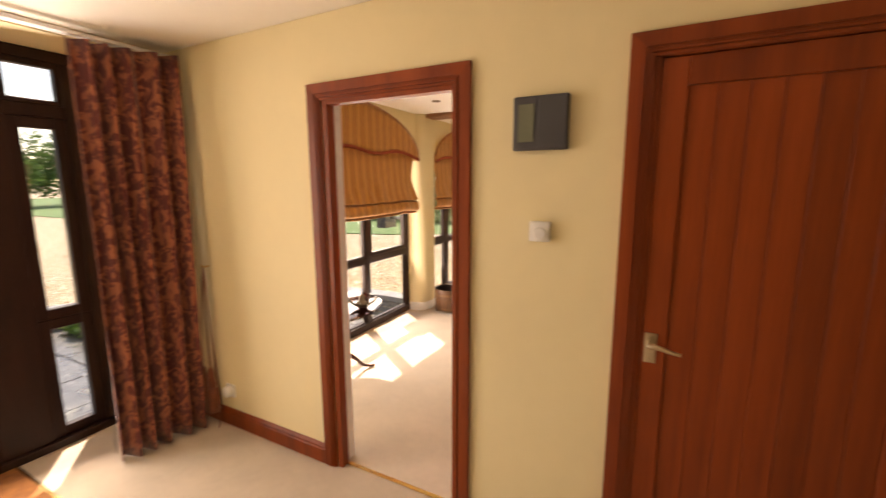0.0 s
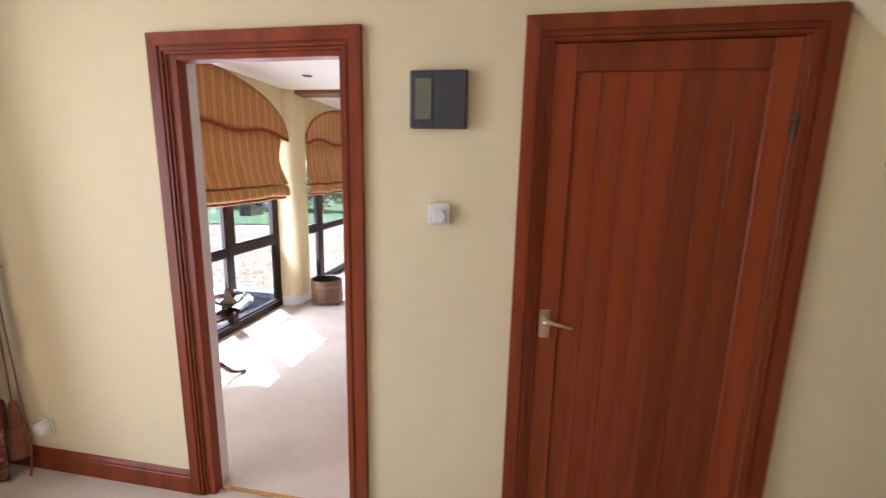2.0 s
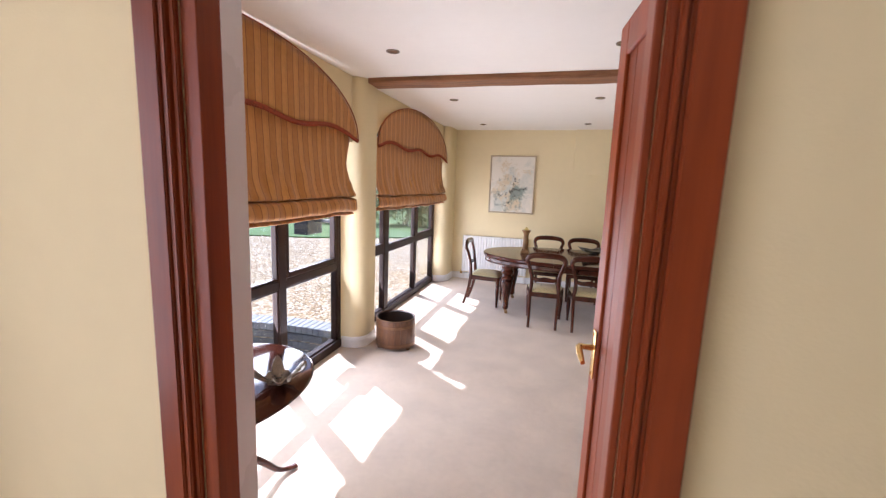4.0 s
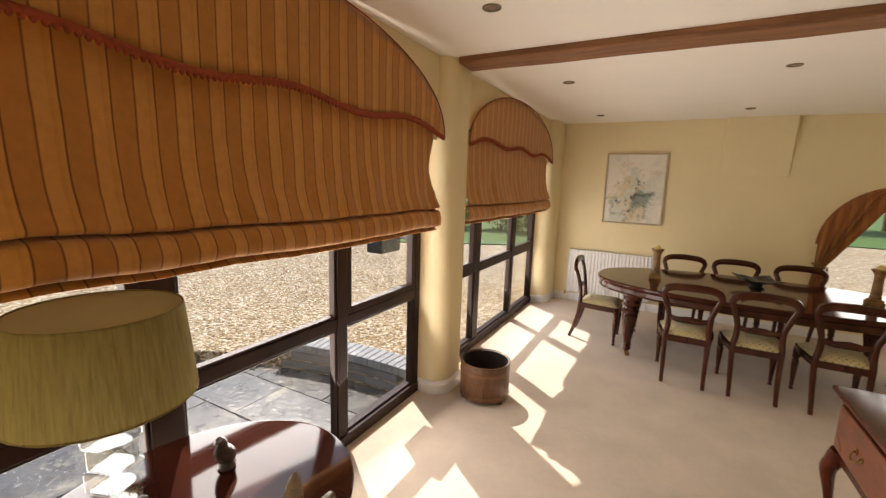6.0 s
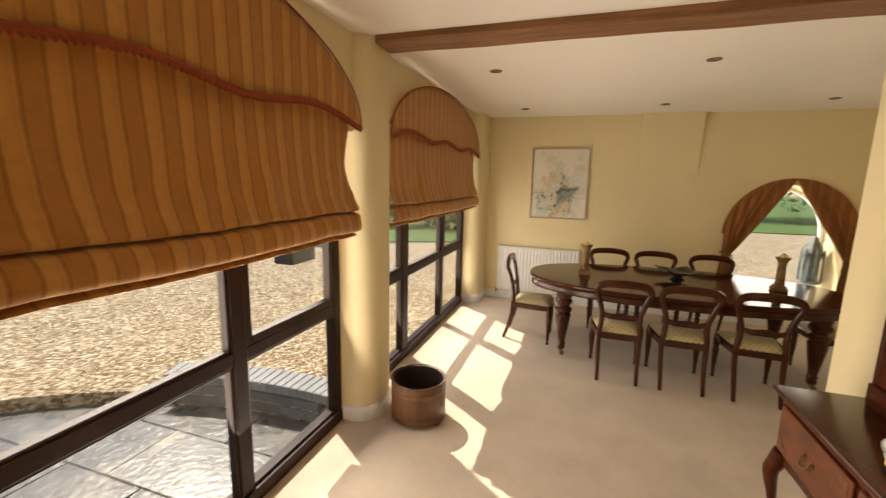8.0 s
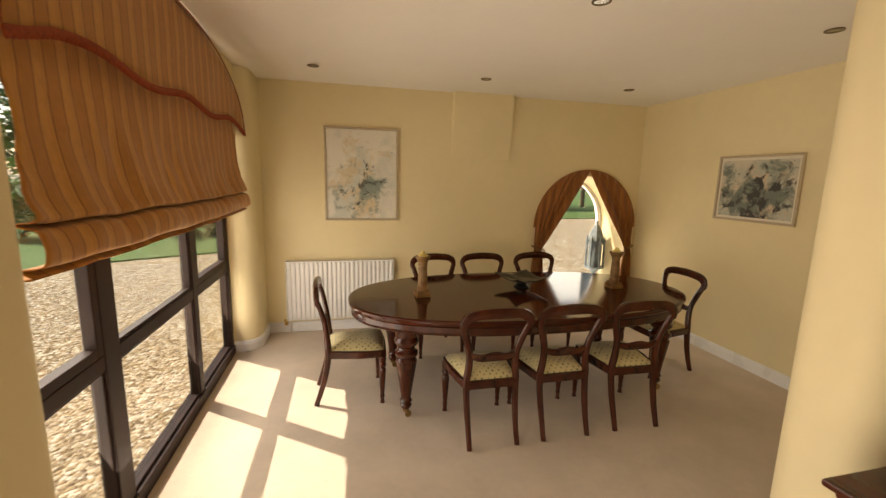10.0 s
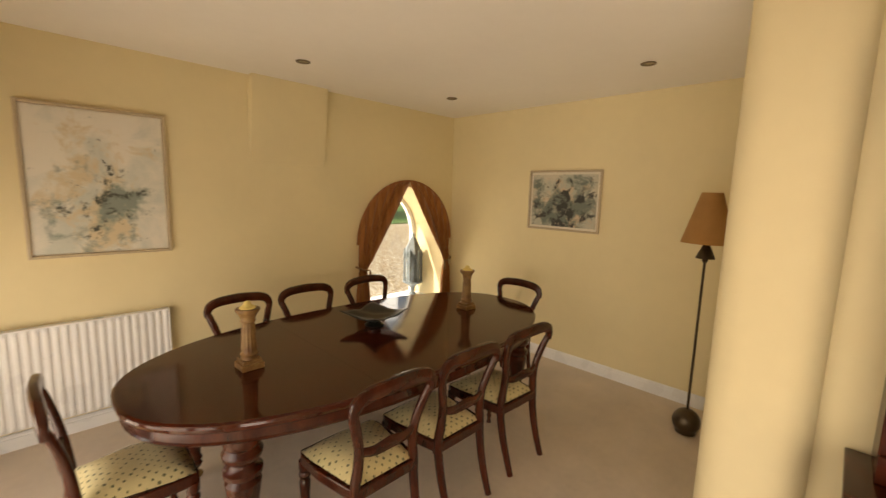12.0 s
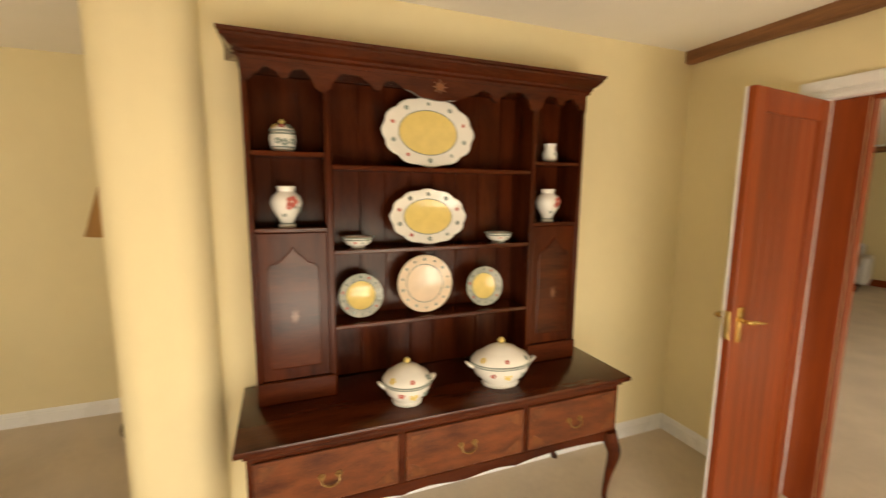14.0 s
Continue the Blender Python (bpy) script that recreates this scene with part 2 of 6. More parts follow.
# tapering boss on the end wall
bm = bmesh.new()
vs = [bm.verts.new(p) for p in ((-0.20, YN + 0.01, 1.70), (0.44, YN + 0.01, 1.70), (0.44, YN + 0.01, H), (-0.20, YN + 0.01, H), (-0.20, YN - 0.005, 1.76), (0.44, YN - 0.005, 1.76), (0.44, YN - 0.075, H), (-0.20, YN - 0.075, H))]
for q in ((0, 1, 5, 4), (4, 5, 6, 7), (0, 4, 7, 3), (1, 2, 6, 5), (3, 7, 6, 2), (0, 3, 2, 1)):
    bm.faces.new([vs[i] for i in q])
bmesh.ops.recalc_face_normals(bm, faces=bm.faces)
bmesh.ops.bevel(bm, geom=[e for e in bm.edges if abs(e.verts[0].co.x - e.verts[1].co.x) < 0.01], offset=0.012, segments=3, affect="EDGES")
setting("wall_north_boss", bm, PAINT, "tapering plastered bulge below ceiling on end wall", 30)

setting("wall_east_1", block(XE, XE + 0.16, 2.70, YN, 0, H), PAINT, "cream painted side wall of dining end")
# wall behind the dresser, its return, and the rounded pillar at its end
DX = 0.57
setting("wall_east_2", block(DX, DX + 0.16, 0.12, 2.73, 0, H), PAINT, "cream painted wall behind the dresser")
setting("wall_east_3", block(DX + 0.16, XE, 2.74, 3.047, 0, H), PAINT, "cream painted return wall")
setting("wall_east_4", prism(rounded(0.43, DX + 0.165, 2.70, 3.05, (0.12, 0, 0, 0.12)), 0, H, "z"), PAINT, "rounded cream plastered pillar under the beam end", 30)

# wall to the hall with two door openings
D1 = (-0.985, -0.255, 2.0)
DD = 0.15           # how much wider the doorway is on the dining side
D2 = (0.486, 1.271, 2.006)
out = [(-2.75, 0), (-2.75, H), (4.2, H), (4.2, 0), (D2[1], 0), (D2[1], D2[2]), (D2[0], D2[2]), (D2[0], 0), (D1[1], 0), (D1[1], D1[2]), (D1[0], D1[2]), (D1[0], 0)]
bm = prism(out, 0.0, 0.05, "y")
out[8], out[9] = (D1[1] + DD, 0), (D1[1] + DD, D1[2])
prism(out, 0.05, 0.12, "y", bm)
setting("wall_south", bm, PAINT, "cream painted wall with two doorways")
setting("wall_cupboard", block(D2[0], D2[1], 0.075, 0.12, 0, D2[2]), PAINT, "plain wall closing the cupboard behind the door")

# hall
setting("wall_hall_east", block(4.2, 4.35, -7.0, 0.12, 0, H), PAINT, "plain cream hall wall")
setting("wall_hall_south", block(-2.75, 4.2, -7.15, -7.0, 0, H), PAINT, "plain cream hall wall")
# underside of the stairs
out = [(0.947, H - 0.001), (3.98, 0.0), (4.199, 0.0), (4.199, H - 0.001)]
setting("stair_soffit", prism(out, -0.95, -0.0005, "y"), PAINT, "sloping cream plastered underside of the stairs")
HO = (-2.75, -0.32)
setting("wall_hall_west_1", prism(rounded(-2.75, -2.25, HO[1], 0.0, (0, 0.06, 0, 0)), 0, H, "z"), PAINT, "cream hall wall beside french doors", 30)
setting("wall_hall_west_2", block(-2.75, -2.25, -7.0, HO[0], 0, H), PAINT, "cream hall wall beside french doors")
setting("wall_hall_west_3", block(-2.75, -2.25, HO[0], HO[1], 2.335, H), PAINT, "cream wall above french doors")

# ceiling beams
def beam(name, x0, x1, y0, y1, z0, z1):
    bm = bmesh.new()
    rows = []
    n = 26
    for k in range(n + 1):
        f = k / n
        wob = lambda s: 0.007 * noise.noise(Vector((f * 6, s, y0)))
        rows.append([bm.verts.new((x0 + (x1 - x0) * f, y + wob(i * 3.1), z + wob(i * 5.7 + 9))) for i, (y, z) in enumerate(((y0, z1), (y0, z0 + 0.012), (y0 + 0.012, z0), (y1 - 0.012, z0), (y1, z0 + 0.012), (y1, z1)))])
    for a, b in zip(rows, rows[1:]):
        for i in range(5):
            bm.faces.new((a[i], a[i + 1], b[i + 1], b[i]))
    bm.faces.new(rows[0])
    bm.faces.new(rows[-1])
    bmesh.ops.recalc_face_normals(bm, faces=bm.faces)
    return setting(name, bm, BEAM_WOOD, "rough brown timber ceiling beam", 30)


beam("beam_1", -1.99, 0.43, 2.77, 2.99, 2.335, H + 0.01)
beam("beam_2", -1.99, DX, 0.115, 0.175, 2.312, H + 0.01)


# skirtings, with a moulded top
def skirting(name, rows, mat, height=0.10, thick=0.016, label="white moulded skirting board"):
    """Runs along floor rows; the board stands to the left of the way."""
    bm = bmesh.new()
    section = ((0, 0), (thick, 0), (thick, height * 0.72), (thick * 0.75, height * 0.76), (thick * 0.75, height * 0.84), (thick * 0.4, height * 0.95), (0, height))
    pts = [Vector((*r, 0)) for r in rows]
    rings = []
    for k, p in enumerate(pts):
        a = (p - pts[k - 1]).normalized() if k else (pts[1] - p).normalized()
        b = (pts[k + 1] - p).normalized() if k < len(pts) - 1 else a
        na, nb = Vector((-a.y, a.x, 0)), Vector((-b.y, b.x, 0))
        mid = (na + nb).normalized()
        mid /= max(0.35, mid.dot(na))
        rings.append([bm.verts.new(p + mid * (d + 0.001) + Vector((0, 0, z))) for d, z in section])
    n = len(section)
    for a, b in zip(rings, rings[1:]):
        for i in range(n):
            j = (i + 1) % n
            bm.faces.new((a[i], a[j], b[j], b[i]))
    bm.faces.new(rings[0])
    bm.faces.new(rings[-1])
    bmesh.ops.recalc_face_normals(bm, faces=bm.faces)
    return setting(name, bm, mat, label, 25)


def arc(cx, cy, r, a0, a1, n=6):
    return [(cx + r * math.cos(radians(a0 + (a1 - a0) * k / n)), cy + r * math.sin(radians(a0 + (a1 - a0) * k / n))) for k in range(n + 1)]


skirting("baseboard_1", [(XE, 3.05), (XE, YN), (XW, YN), *[(XW, YN - 0.02)], *arc(XW - 0.16, 5.72, 0.16, 0, -90), (-2.20, 5.56)], WHITE_WOOD)
skirting("baseboard_2", [(-2.20, 3.08), *arc(XW - 0.13, 2.95, 0.13, 90, 0), *arc(XW - 0.13, 2.83, 0.13, 0, -90), (-2.20, 2.70)], WHITE_WOOD)
skirting("baseboard_3", [(-0.02, 0.12), (DX, 0.12), (DX, 2.70)], WHITE_WOOD)
skirting("baseboard_4", [(DX, 2.70), *arc(0.55, 2.82, 0.12, 270, 180), *arc(0.55, 2.93, 0.12, 180, 90), (XE, 3.05)], WHITE_WOOD)
skirting("baseboard_5", [(-1.068, 0.0), (-2.25, 0.0)], RED_WOOD, 0.115, 0.018, "red-brown stained wooden skirting board")
skirting("baseboard_6", [(0.405, 0.0), (-0.185, 0.0)], RED_WOOD, 0.115, 0.018, "red-brown stained wooden skirting board")
skirting("baseboard_7", [(4.2, 0.0), (1.352, 0.0)], RED_WOOD, 0.115, 0.018, "red-brown stained wooden skirting board")
skirting("baseboard_8", [(-2.25, -7.0), (4.2, -7.0)], RED_WOOD, 0.115, 0.018, "red-brown stained wooden skirting board")
# ---- doors ----
BRASS = material("worn_brass", (0.75, 0.52, 0.20), 0.25, metal=1.0, vary=0.15, scale=20)
PALE_BRASS = material("pale_worn_brass", (0.60, 0.51, 0.37), 0.3, metal=1.0, vary=0.15, scale=20)
STEEL = material("satin_steel", (0.55, 0.54, 0.52), 0.3, metal=1.0, vary=0.1, scale=20)
DARK_METAL = material("dark_bronze_metal", (0.10, 0.075, 0.05), 0.35, metal=0.9, vary=0.2, scale=20)
WHITE_PLASTIC = material("white_plastic", (0.75, 0.73, 0.69), 0.4, vary=0.03)


def door_frame(name, x0, x1, y_face, way, mat, label, width=0.08, top=1.985):
    """Moulded architrave with mitred corners."""
    ob = thing(name, label, "door frame", kind="structure")
    steps = ((0.0, 0.16, 0.012), (0.16, 0.28, 0.020), (0.28, 0.38, 0.016), (0.38, 1.0, 0.021))
    sides = (lambda p, q: [(x0 - q, 0), (x0 - p, 0), (x0 - p, top + p), (x0 - q, top + q)],
             lambda p, q: [(x1 + p, 0), (x1 + q, 0), (x1 + q, top + q), (x1 + p, top + p)],
             lambda p, q: [(x0 - p, top + p), (x1 + p, top + p), (x1 + q, top + q), (x0 - q, top + q)])
    for side in sides:
        bm = bmesh.new()
        for p, q, d in steps:
            lo, hi = sorted((y_face + way * 0.001, y_face + way * d))
            prism(side(p * width, q * width), lo, hi, "y", bm)
        bmesh.ops.bevel(bm, geom=[e for e in bm.edges if e.calc_length() > 0.3], offset=0.0025, segments=2, affect="EDGES")
        part("architrave", bm, mat, ob)
    return ob


door_frame("door_frame_1", D1[0], D1[1], 0.0, -1, RED_WOOD, "red-brown stained moulded architrave round open doorway")
door_frame("door_frame_2", D2[0], D2[1], 0.0, -1, RED_WOOD, "red-brown stained moulded architrave round closed door", top=1.991)
door_frame("door_frame_3", D1[0], D1[1] + DD, 0.12, 1, WHITE_WOOD, "white painted moulded architrave on dining side")


def lining(name, x0, x1, y0, y1, top, mat, label, thick=0.022, east=None):
    ob = thing(name, label, "door lining", kind="structure")
    part("jamb", block(x0, x0 + thick, y0, y1, 0, top, 0.002, 1), mat, ob)
    east = east or thick
    part("jamb", block(x1 - east, x1, y0, y1, 0, top, 0.002, 1), mat, ob)
    part("head", block(x0 + thick + 0.0005, x1 - east - 0.0005, y0, y1, top - thick, top, 0.002, 1), mat, ob)
    return ob


lining("door_lining_1", D1[0], D1[1], -0.002, 0.05, D1[2], RED_WOOD, "red-brown stained door lining", 0.035, 0.012)
# added board hiding the wall step; its dark red stands in for hall shade
setting("door_stop", block(D1[1] + 0.0005, D1[1] + DD - 0.0185, 0.0505, 0.058, 0, D1[2] - 0.019, 0.002, 1), RED_WOOD, "added red-brown board over the wall step, standing in for the dark hall")
lining("door_lining_2", D1[0], D1[1] + DD, 0.0505, 0.122, D1[2], WHITE_WOOD, "white painted door lining", 0.018)
lining("door_lining_3", D2[0], D2[1], -0.002, 0.074, D2[2], RED_WOOD, "red-brown stained door lining", 0.016)


def lever(parent, x, y, z, out, along, mat, label, tall=0.075):
    """A lever handle on a long plate; out is the way off the door, along the way the lever points."""
    bm = bmesh.new()
    ya, yb = sorted((y, y + out * 0.006))
    box(bm, x - 0.02, x + 0.02, ya, yb, z - tall, z + tall, 0.004, 2)
    for dz in (0.013 - tall, tall - 0.013):
        lathe([(0.005, 0), (0.005, 0.003)], 8, bm, (x, y + out * 0.006, z + dz), turn=Matrix.Rotation(radians(-90 * out), 3, "X"))
    plate = part("handle_plate", bm, mat, parent, label, 40)
    bm = sweep([(x, y + out * 0.005, z + 0.02, 0.010, 0.010), (x, y + out * 0.03, z + 0.02, 0.009, 0.009), (x, y + out * 0.045, z + 0.02, 0.010, 0.010), (x + along * 0.03, y + out * 0.05, z + 0.02, 0.009, 0.010), (x + along * 0.062, y + out * 0.05, z + 0.012, 0.007, 0.009), (x + along * 0.095, y + out * 0.05, z + 0.007, 0.006, 0.007)], 10)
    part("lever", bm, mat, parent, "", 50)
    return plate


def plank_door(name, label, wide, tall, face, back, kind="structure", boards=6):
    """A boarded door leaf; hinge edge at the origin, leaf along +x, boarded face towards -y."""
    ob = thing(name, label, "door", kind=kind)
    st, rail = 0.080, 0.092
    part("stile", block(0, st, 0, 0.032, 0.006, tall, 0.003, 1), face, ob)
    part("stile", block(wide - st, wide, 0, 0.032, 0.006, tall, 0.003, 1), face, ob)
    part("top_rail", block(st + 0.0005, wide - st - 0.0005, 0, 0.032, tall - rail, tall, 0.003, 1), face, ob)
    w = (wide - 2 * st) / boards
    me = None
    for i in range(boards):
        if me is None:
            bm = bmesh.new()
            prism([(0.0003, 0.0115), (0.0025, 0.009), (w - 0.0025, 0.009), (w - 0.0003, 0.0115), (w - 0.0005, 0.03), (0.0005, 0.03)], 0.006, tall - rail - 0.0005, "z", bm)
            b = part("plank", bm, face, ob)
            me = b.data
        else:
            b = new("plank", me)
            b.parent = ob
        b.location.x = st + i * w
    part("back_panel", block(0.0, wide, 0.0325, 0.042, 0.006, tall, 0.002, 1), back, ob, "white painted reverse of the door" if back is WHITE_WOOD else "")
    return ob


leaf = plank_door("door_2", "closed red-brown boarded wooden door with brass lever", 0.752, 1.987, RED_WOOD, RED_WOOD, boards=7)
leaf.matrix_world = pose(D2[0] + 0.0165, 0.004, 0.0)
lever(leaf, 0.030, 0.0, 0.995, -1, 1, PALE_BRASS, "pale worn brass lever handle plate", 0.056)
for z in (0.30, 1.72):
    bm = bmesh.new()
    lathe([(0.006, -0.045), (0.0075, -0.042), (0.0075, -0.016), (0.006, -0.015), (0.0075, -0.013), (0.0075, 0.013), (0.006, 0.015), (0.0075, 0.016), (0.0075, 0.042), (0.006, 0.045)], 10, bm, (0.756, -0.004, z))
    part("hinge", bm, DARK_METAL, leaf, "dark bronze butt hinge", 40)

leaf = plank_door("door_1", "open red-brown boarded door with brass lever, white reverse", 0.605, 1.965, RED_WOOD, WHITE_WOOD, boards=6)
leaf.matrix_world = pose(-0.162, 0.145, 0.0, 0, 0, 96.2) @ Matrix.Diagonal((1, -1, 1, 1))
lever(leaf, 0.555, 0.0, 1.02, -1, -1, BRASS, "polished brass lever handle plate")
lever(leaf, 0.555, 0.042, 1.02, 1, -1, BRASS, "polished brass lever handle plate")
bm = block(0.6052, 0.607, 0.008, 0.034, 0.96, 1.08, 0.0005, 1)
part("latch_plate", bm, BRASS, leaf)

# ---- large windows ----
def casement(name, y0, y1, bars, label):
    """Full-height timber window; bars are the uprights (centre, half width)."""
    ob = thing(name, label, "window", kind="structure")
    xa, xb = -2.275, -2.205
    top = 2.34
    part("sill", block(xa - 0.02, xb + 0.012, y0, y1, 0.002, 0.075, 0.006), FRAME_WOOD, ob)
    part("frame", block(xa, xb, y0, y0 + 0.06, 0.0755, top, 0.005), FRAME_WOOD, ob)
    part("frame", block(xa, xb, y1 - 0.06, y1, 0.0755, top, 0.005), FRAME_WOOD, ob)
    for c, h in bars:
        part("mullion", block(xa + 0.002, xb - 0.002, c - h, c + h, 0.0755, top, 0.005), FRAME_WOOD, ob)
    edges = [y0 + 0.06, *[v for c, h in bars for v in (c - h, c + h)], y1 - 0.06]
    for i in range(0, len(edges), 2):
        a, b = edges[i] + 0.0005, edges[i + 1] - 0.0005
        part("transom", block(xa + 0.004, xb - 0.004, a, b, 0.735, 0.80, 0.005), FRAME_WOOD, ob)
        for za, zb, bead in ((0.0755, 0.7345, 0.014), (0.8005, top, 0.040 if i != 2 else 0.014)):
            bm = bmesh.new()
            for q in ((a, a + bead, za, zb), (b - bead, b, za, zb), (a + bead, b - bead, za, za + bead), (a + bead, b - bead, zb - bead, zb)):
                box(bm, xa + 0.015, xb - 0.012 + (0.008 if bead > 0.02 else 0), *q, 0.004, 1)
            sash = part("sash", bm, FRAME_WOOD, ob)
            pane = part("pane", block(-2.2425, -2.2385, a + bead * 0.7, b - bead * 0.7, za + bead * 0.7, zb - bead * 0.7), GLASS, ob, "clear glass pane")
            pane.visible_shadow = False
    return ob


casement("window_1", 0.22, 2.695, ((0.955, 0.06), (1.885, 0.039)), "full-height dark brown timber window with clear panes")
casement("window_2", 3.085, 5.555, ((3.735, 0.06), (4.735, 0.039)), "full-height dark brown timber window with clear panes")

# ---- arched window at the end ----
ob = thing("window_3", "small arched window in deep white reveal", "window", kind="structure")
bm = bmesh.new()
ring = [(AX + AH, AS), *hole, (AX - AH, AS)]
inner = [(AX + (x - AX) * 0.92, AS + (z - AS) * 0.95 + 0.03) for x, z in ring]
n = len(ring)
y0, y1 = YN + 0.50, YN + 0.55
lay = [[bm.verts.new((x, y, z)) for x, z in r] for r, y in ((ring, y0), (inner, y0), (inner, y1), (ring, y1))]
for a, b in zip(lay, lay[1:] + lay[:1]):
    for i in range(n):
        j = (i + 1) % n
        bm.faces.new((a[i], a[j], b[j], b[i]))
bmesh.ops.recalc_face_normals(bm, faces=bm.faces)
part("window_frame", bm, WHITE_WOOD, ob)
pane = part("pane", prism(inner, YN + 0.523, YN + 0.527, "y"), GLASS, ob)
pane.visible_shadow = False
part("window_sill", block(AX - AH + 0.002, AX + AH - 0.002, YN - 0.03, YN + 0.50, AS + 0.0015, AS + 0.025, 0.006), WHITE_WOOD, ob)

# ---- hall french doors ----
ob = thing("window_4", "dark brown timber french doors with glass panes", "french doors", kind="structure")
xa, xb = -2.69, -2.62
part("threshold", block(xa - 0.03, xb + 0.03, HO[0], HO[1], 0.001, 0.05, 0.005), FRAME_WOOD, ob)
part("head", block(xa, xb, HO[0], HO[1], 2.27, 2.334, 0.005), FRAME_WOOD, ob)
part("transom", block(xa, xb, HO[0], HO[1], 1.96, 2.03, 0.005), FRAME_WOOD, ob)
for y, w in ((HO[0], 0.07), (-1.60, 0.10), (-0.90, 0.24), (HO[1] - 0.07, 0.07)):
    part("post", block(xa, xb + 0.006, y, y + w, 0.0505, 2.2695, 0.005), FRAME_WOOD, ob)
for a, b in ((HO[0] + 0.07, -1.60), (-1.50, -0.90), (-0.66, HO[1] - 0.07)):
    for za, zb in ((0.0505, 0.79), (0.7905, 1.9595), (2.0305, 2.2695)):
        bead = 0.06 if zb < 2 else 0.03
        bm = bmesh.new()
        for q in ((a, a + bead, za, zb), (b - bead, b, za, zb), (a + bead, b - bead, za, za + bead), (a + bead, b - bead, zb - bead, zb)):
            box(bm, xa + 0.01, xb - 0.008, *q, 0.004, 1)
        part("sash", bm, FRAME_WOOD, ob)
        pane = part("pane", block(-2.657, -2.653, a + bead * 0.7, b - bead * 0.7, za + bead * 0.7, zb - bead * 0.7), GLASS, ob, "clear glass pane")
        pane.visible_shadow = False


# ---- blinds ----
def striped(name, axis, pitch, first, second, line, rough=0.8, translucent=0.3):
    """Woven stripes across one axis of the object, with a thin dark line between bands."""
    m = material(name, first, rough, vary=0.1, scale=8, bump=0.3, bump_scale=260, sheen=0.3, spec=0.2)
    nt = m.node_tree
    b = nt.nodes["Principled BSDF"]
    co = nt.nodes.new("ShaderNodeTexCoord")
    sep = nt.nodes.new("ShaderNodeSeparateXYZ")
    nt.links.new(co.outputs["Object"], sep.inputs[0])
    div, fr = nt.nodes.new("ShaderNodeMath"), nt.nodes.new("ShaderNodeMath")
    div.operation, fr.operation = "DIVIDE", "FRACT"
    div.inputs[1].default_value = pitch
    nt.links.new(sep.outputs[axis], div.inputs[0])
    nt.links.new(div.outputs[0], fr.inputs[0])
    ramp = nt.nodes.new("ShaderNodeValToRGB")
    e = ramp.color_ramp.elements
    e[0].position, e[0].color = 0.0, (*line, 1)
    e[1].position, e[1].color = 1.0, (*line, 1)
    for pos, c in ((0.04, first), (0.30, first), (0.33, tuple((p + q) / 2 for p, q in zip(first, second))), (0.46, first), (0.485, line), (0.495, line), (0.52, second), (0.97, second)):
        k = e.new(pos)
        k.color = (*c, 1)
    nt.links.new(fr.outputs[0], ramp.inputs[0])
    mix = nt.nodes.new("ShaderNodeMix")
    mix.data_type, mix.blend_type = "RGBA", "MULTIPLY"
    mix.inputs[0].default_value = 0.6
    weave = nt.nodes.new("ShaderNodeTexNoise")
    weave.inputs["Scale"].default_value = 35
    nt.links.new(co.outputs["Object"], weave.inputs[0])
    wr = nt.nodes.new("ShaderNodeMapRange")
    wr.inputs[3].default_value, wr.inputs[4].default_value = 0.7, 1.2
    nt.links.new(weave.outputs[0], wr.inputs[0])
    nt.links.new(ramp.outputs[0], mix.inputs[6])
    nt.links.new(wr.outputs[0], mix.inputs[7])
    nt.links.new(mix.outputs[2], b.inputs["Base Color"])
    if translucent:
        tr, sh = nt.nodes.new("ShaderNodeBsdfTranslucent"), nt.nodes.new("ShaderNodeMixShader")
        sh.inputs[0].default_value = translucent
        nt.links.new(mix.outputs[2], tr.inputs[0])
        nt.links.new(b.outputs[0], sh.inputs[1])
        nt.links.new(tr.outputs[0], sh.inputs[2])
        nt.links.new(sh.outputs[0], nt.nodes["Material Output"].inputs[0])
    return m


BLIND = striped("gold_brown_striped_blind_fabric", 1, 0.117, (0.60, 0.285, 0.072), (0.485, 0.208, 0.048), (0.15, 0.040, 0.012), translucent=0.04)
TRIM = material("rust_red_fringe", (0.30, 0.055, 0.018), 0.85, vary=0.3, scale=60, bump=0.6, bump_scale=200)


def cloth(rows, thick, mat, name, parent, label="", flip=False):
    """A draped sheet from a grid of points, given thickness."""
    bm = bmesh.new()
    vs = [[bm.verts.new(p) for p in r] for r in rows]
    for a, b in zip(vs, vs[1:]):
        for i in range(len(a) - 1):
            bm.faces.new((a[i], a[i + 1], b[i + 1], b[i]))
    ob = part(name, bm, mat, parent, label, 80)
    if thick:
        mod = ob.modifiers.new("thickness", "SOLIDIFY")
        mod.thickness, mod.offset = thick, 0
    return ob


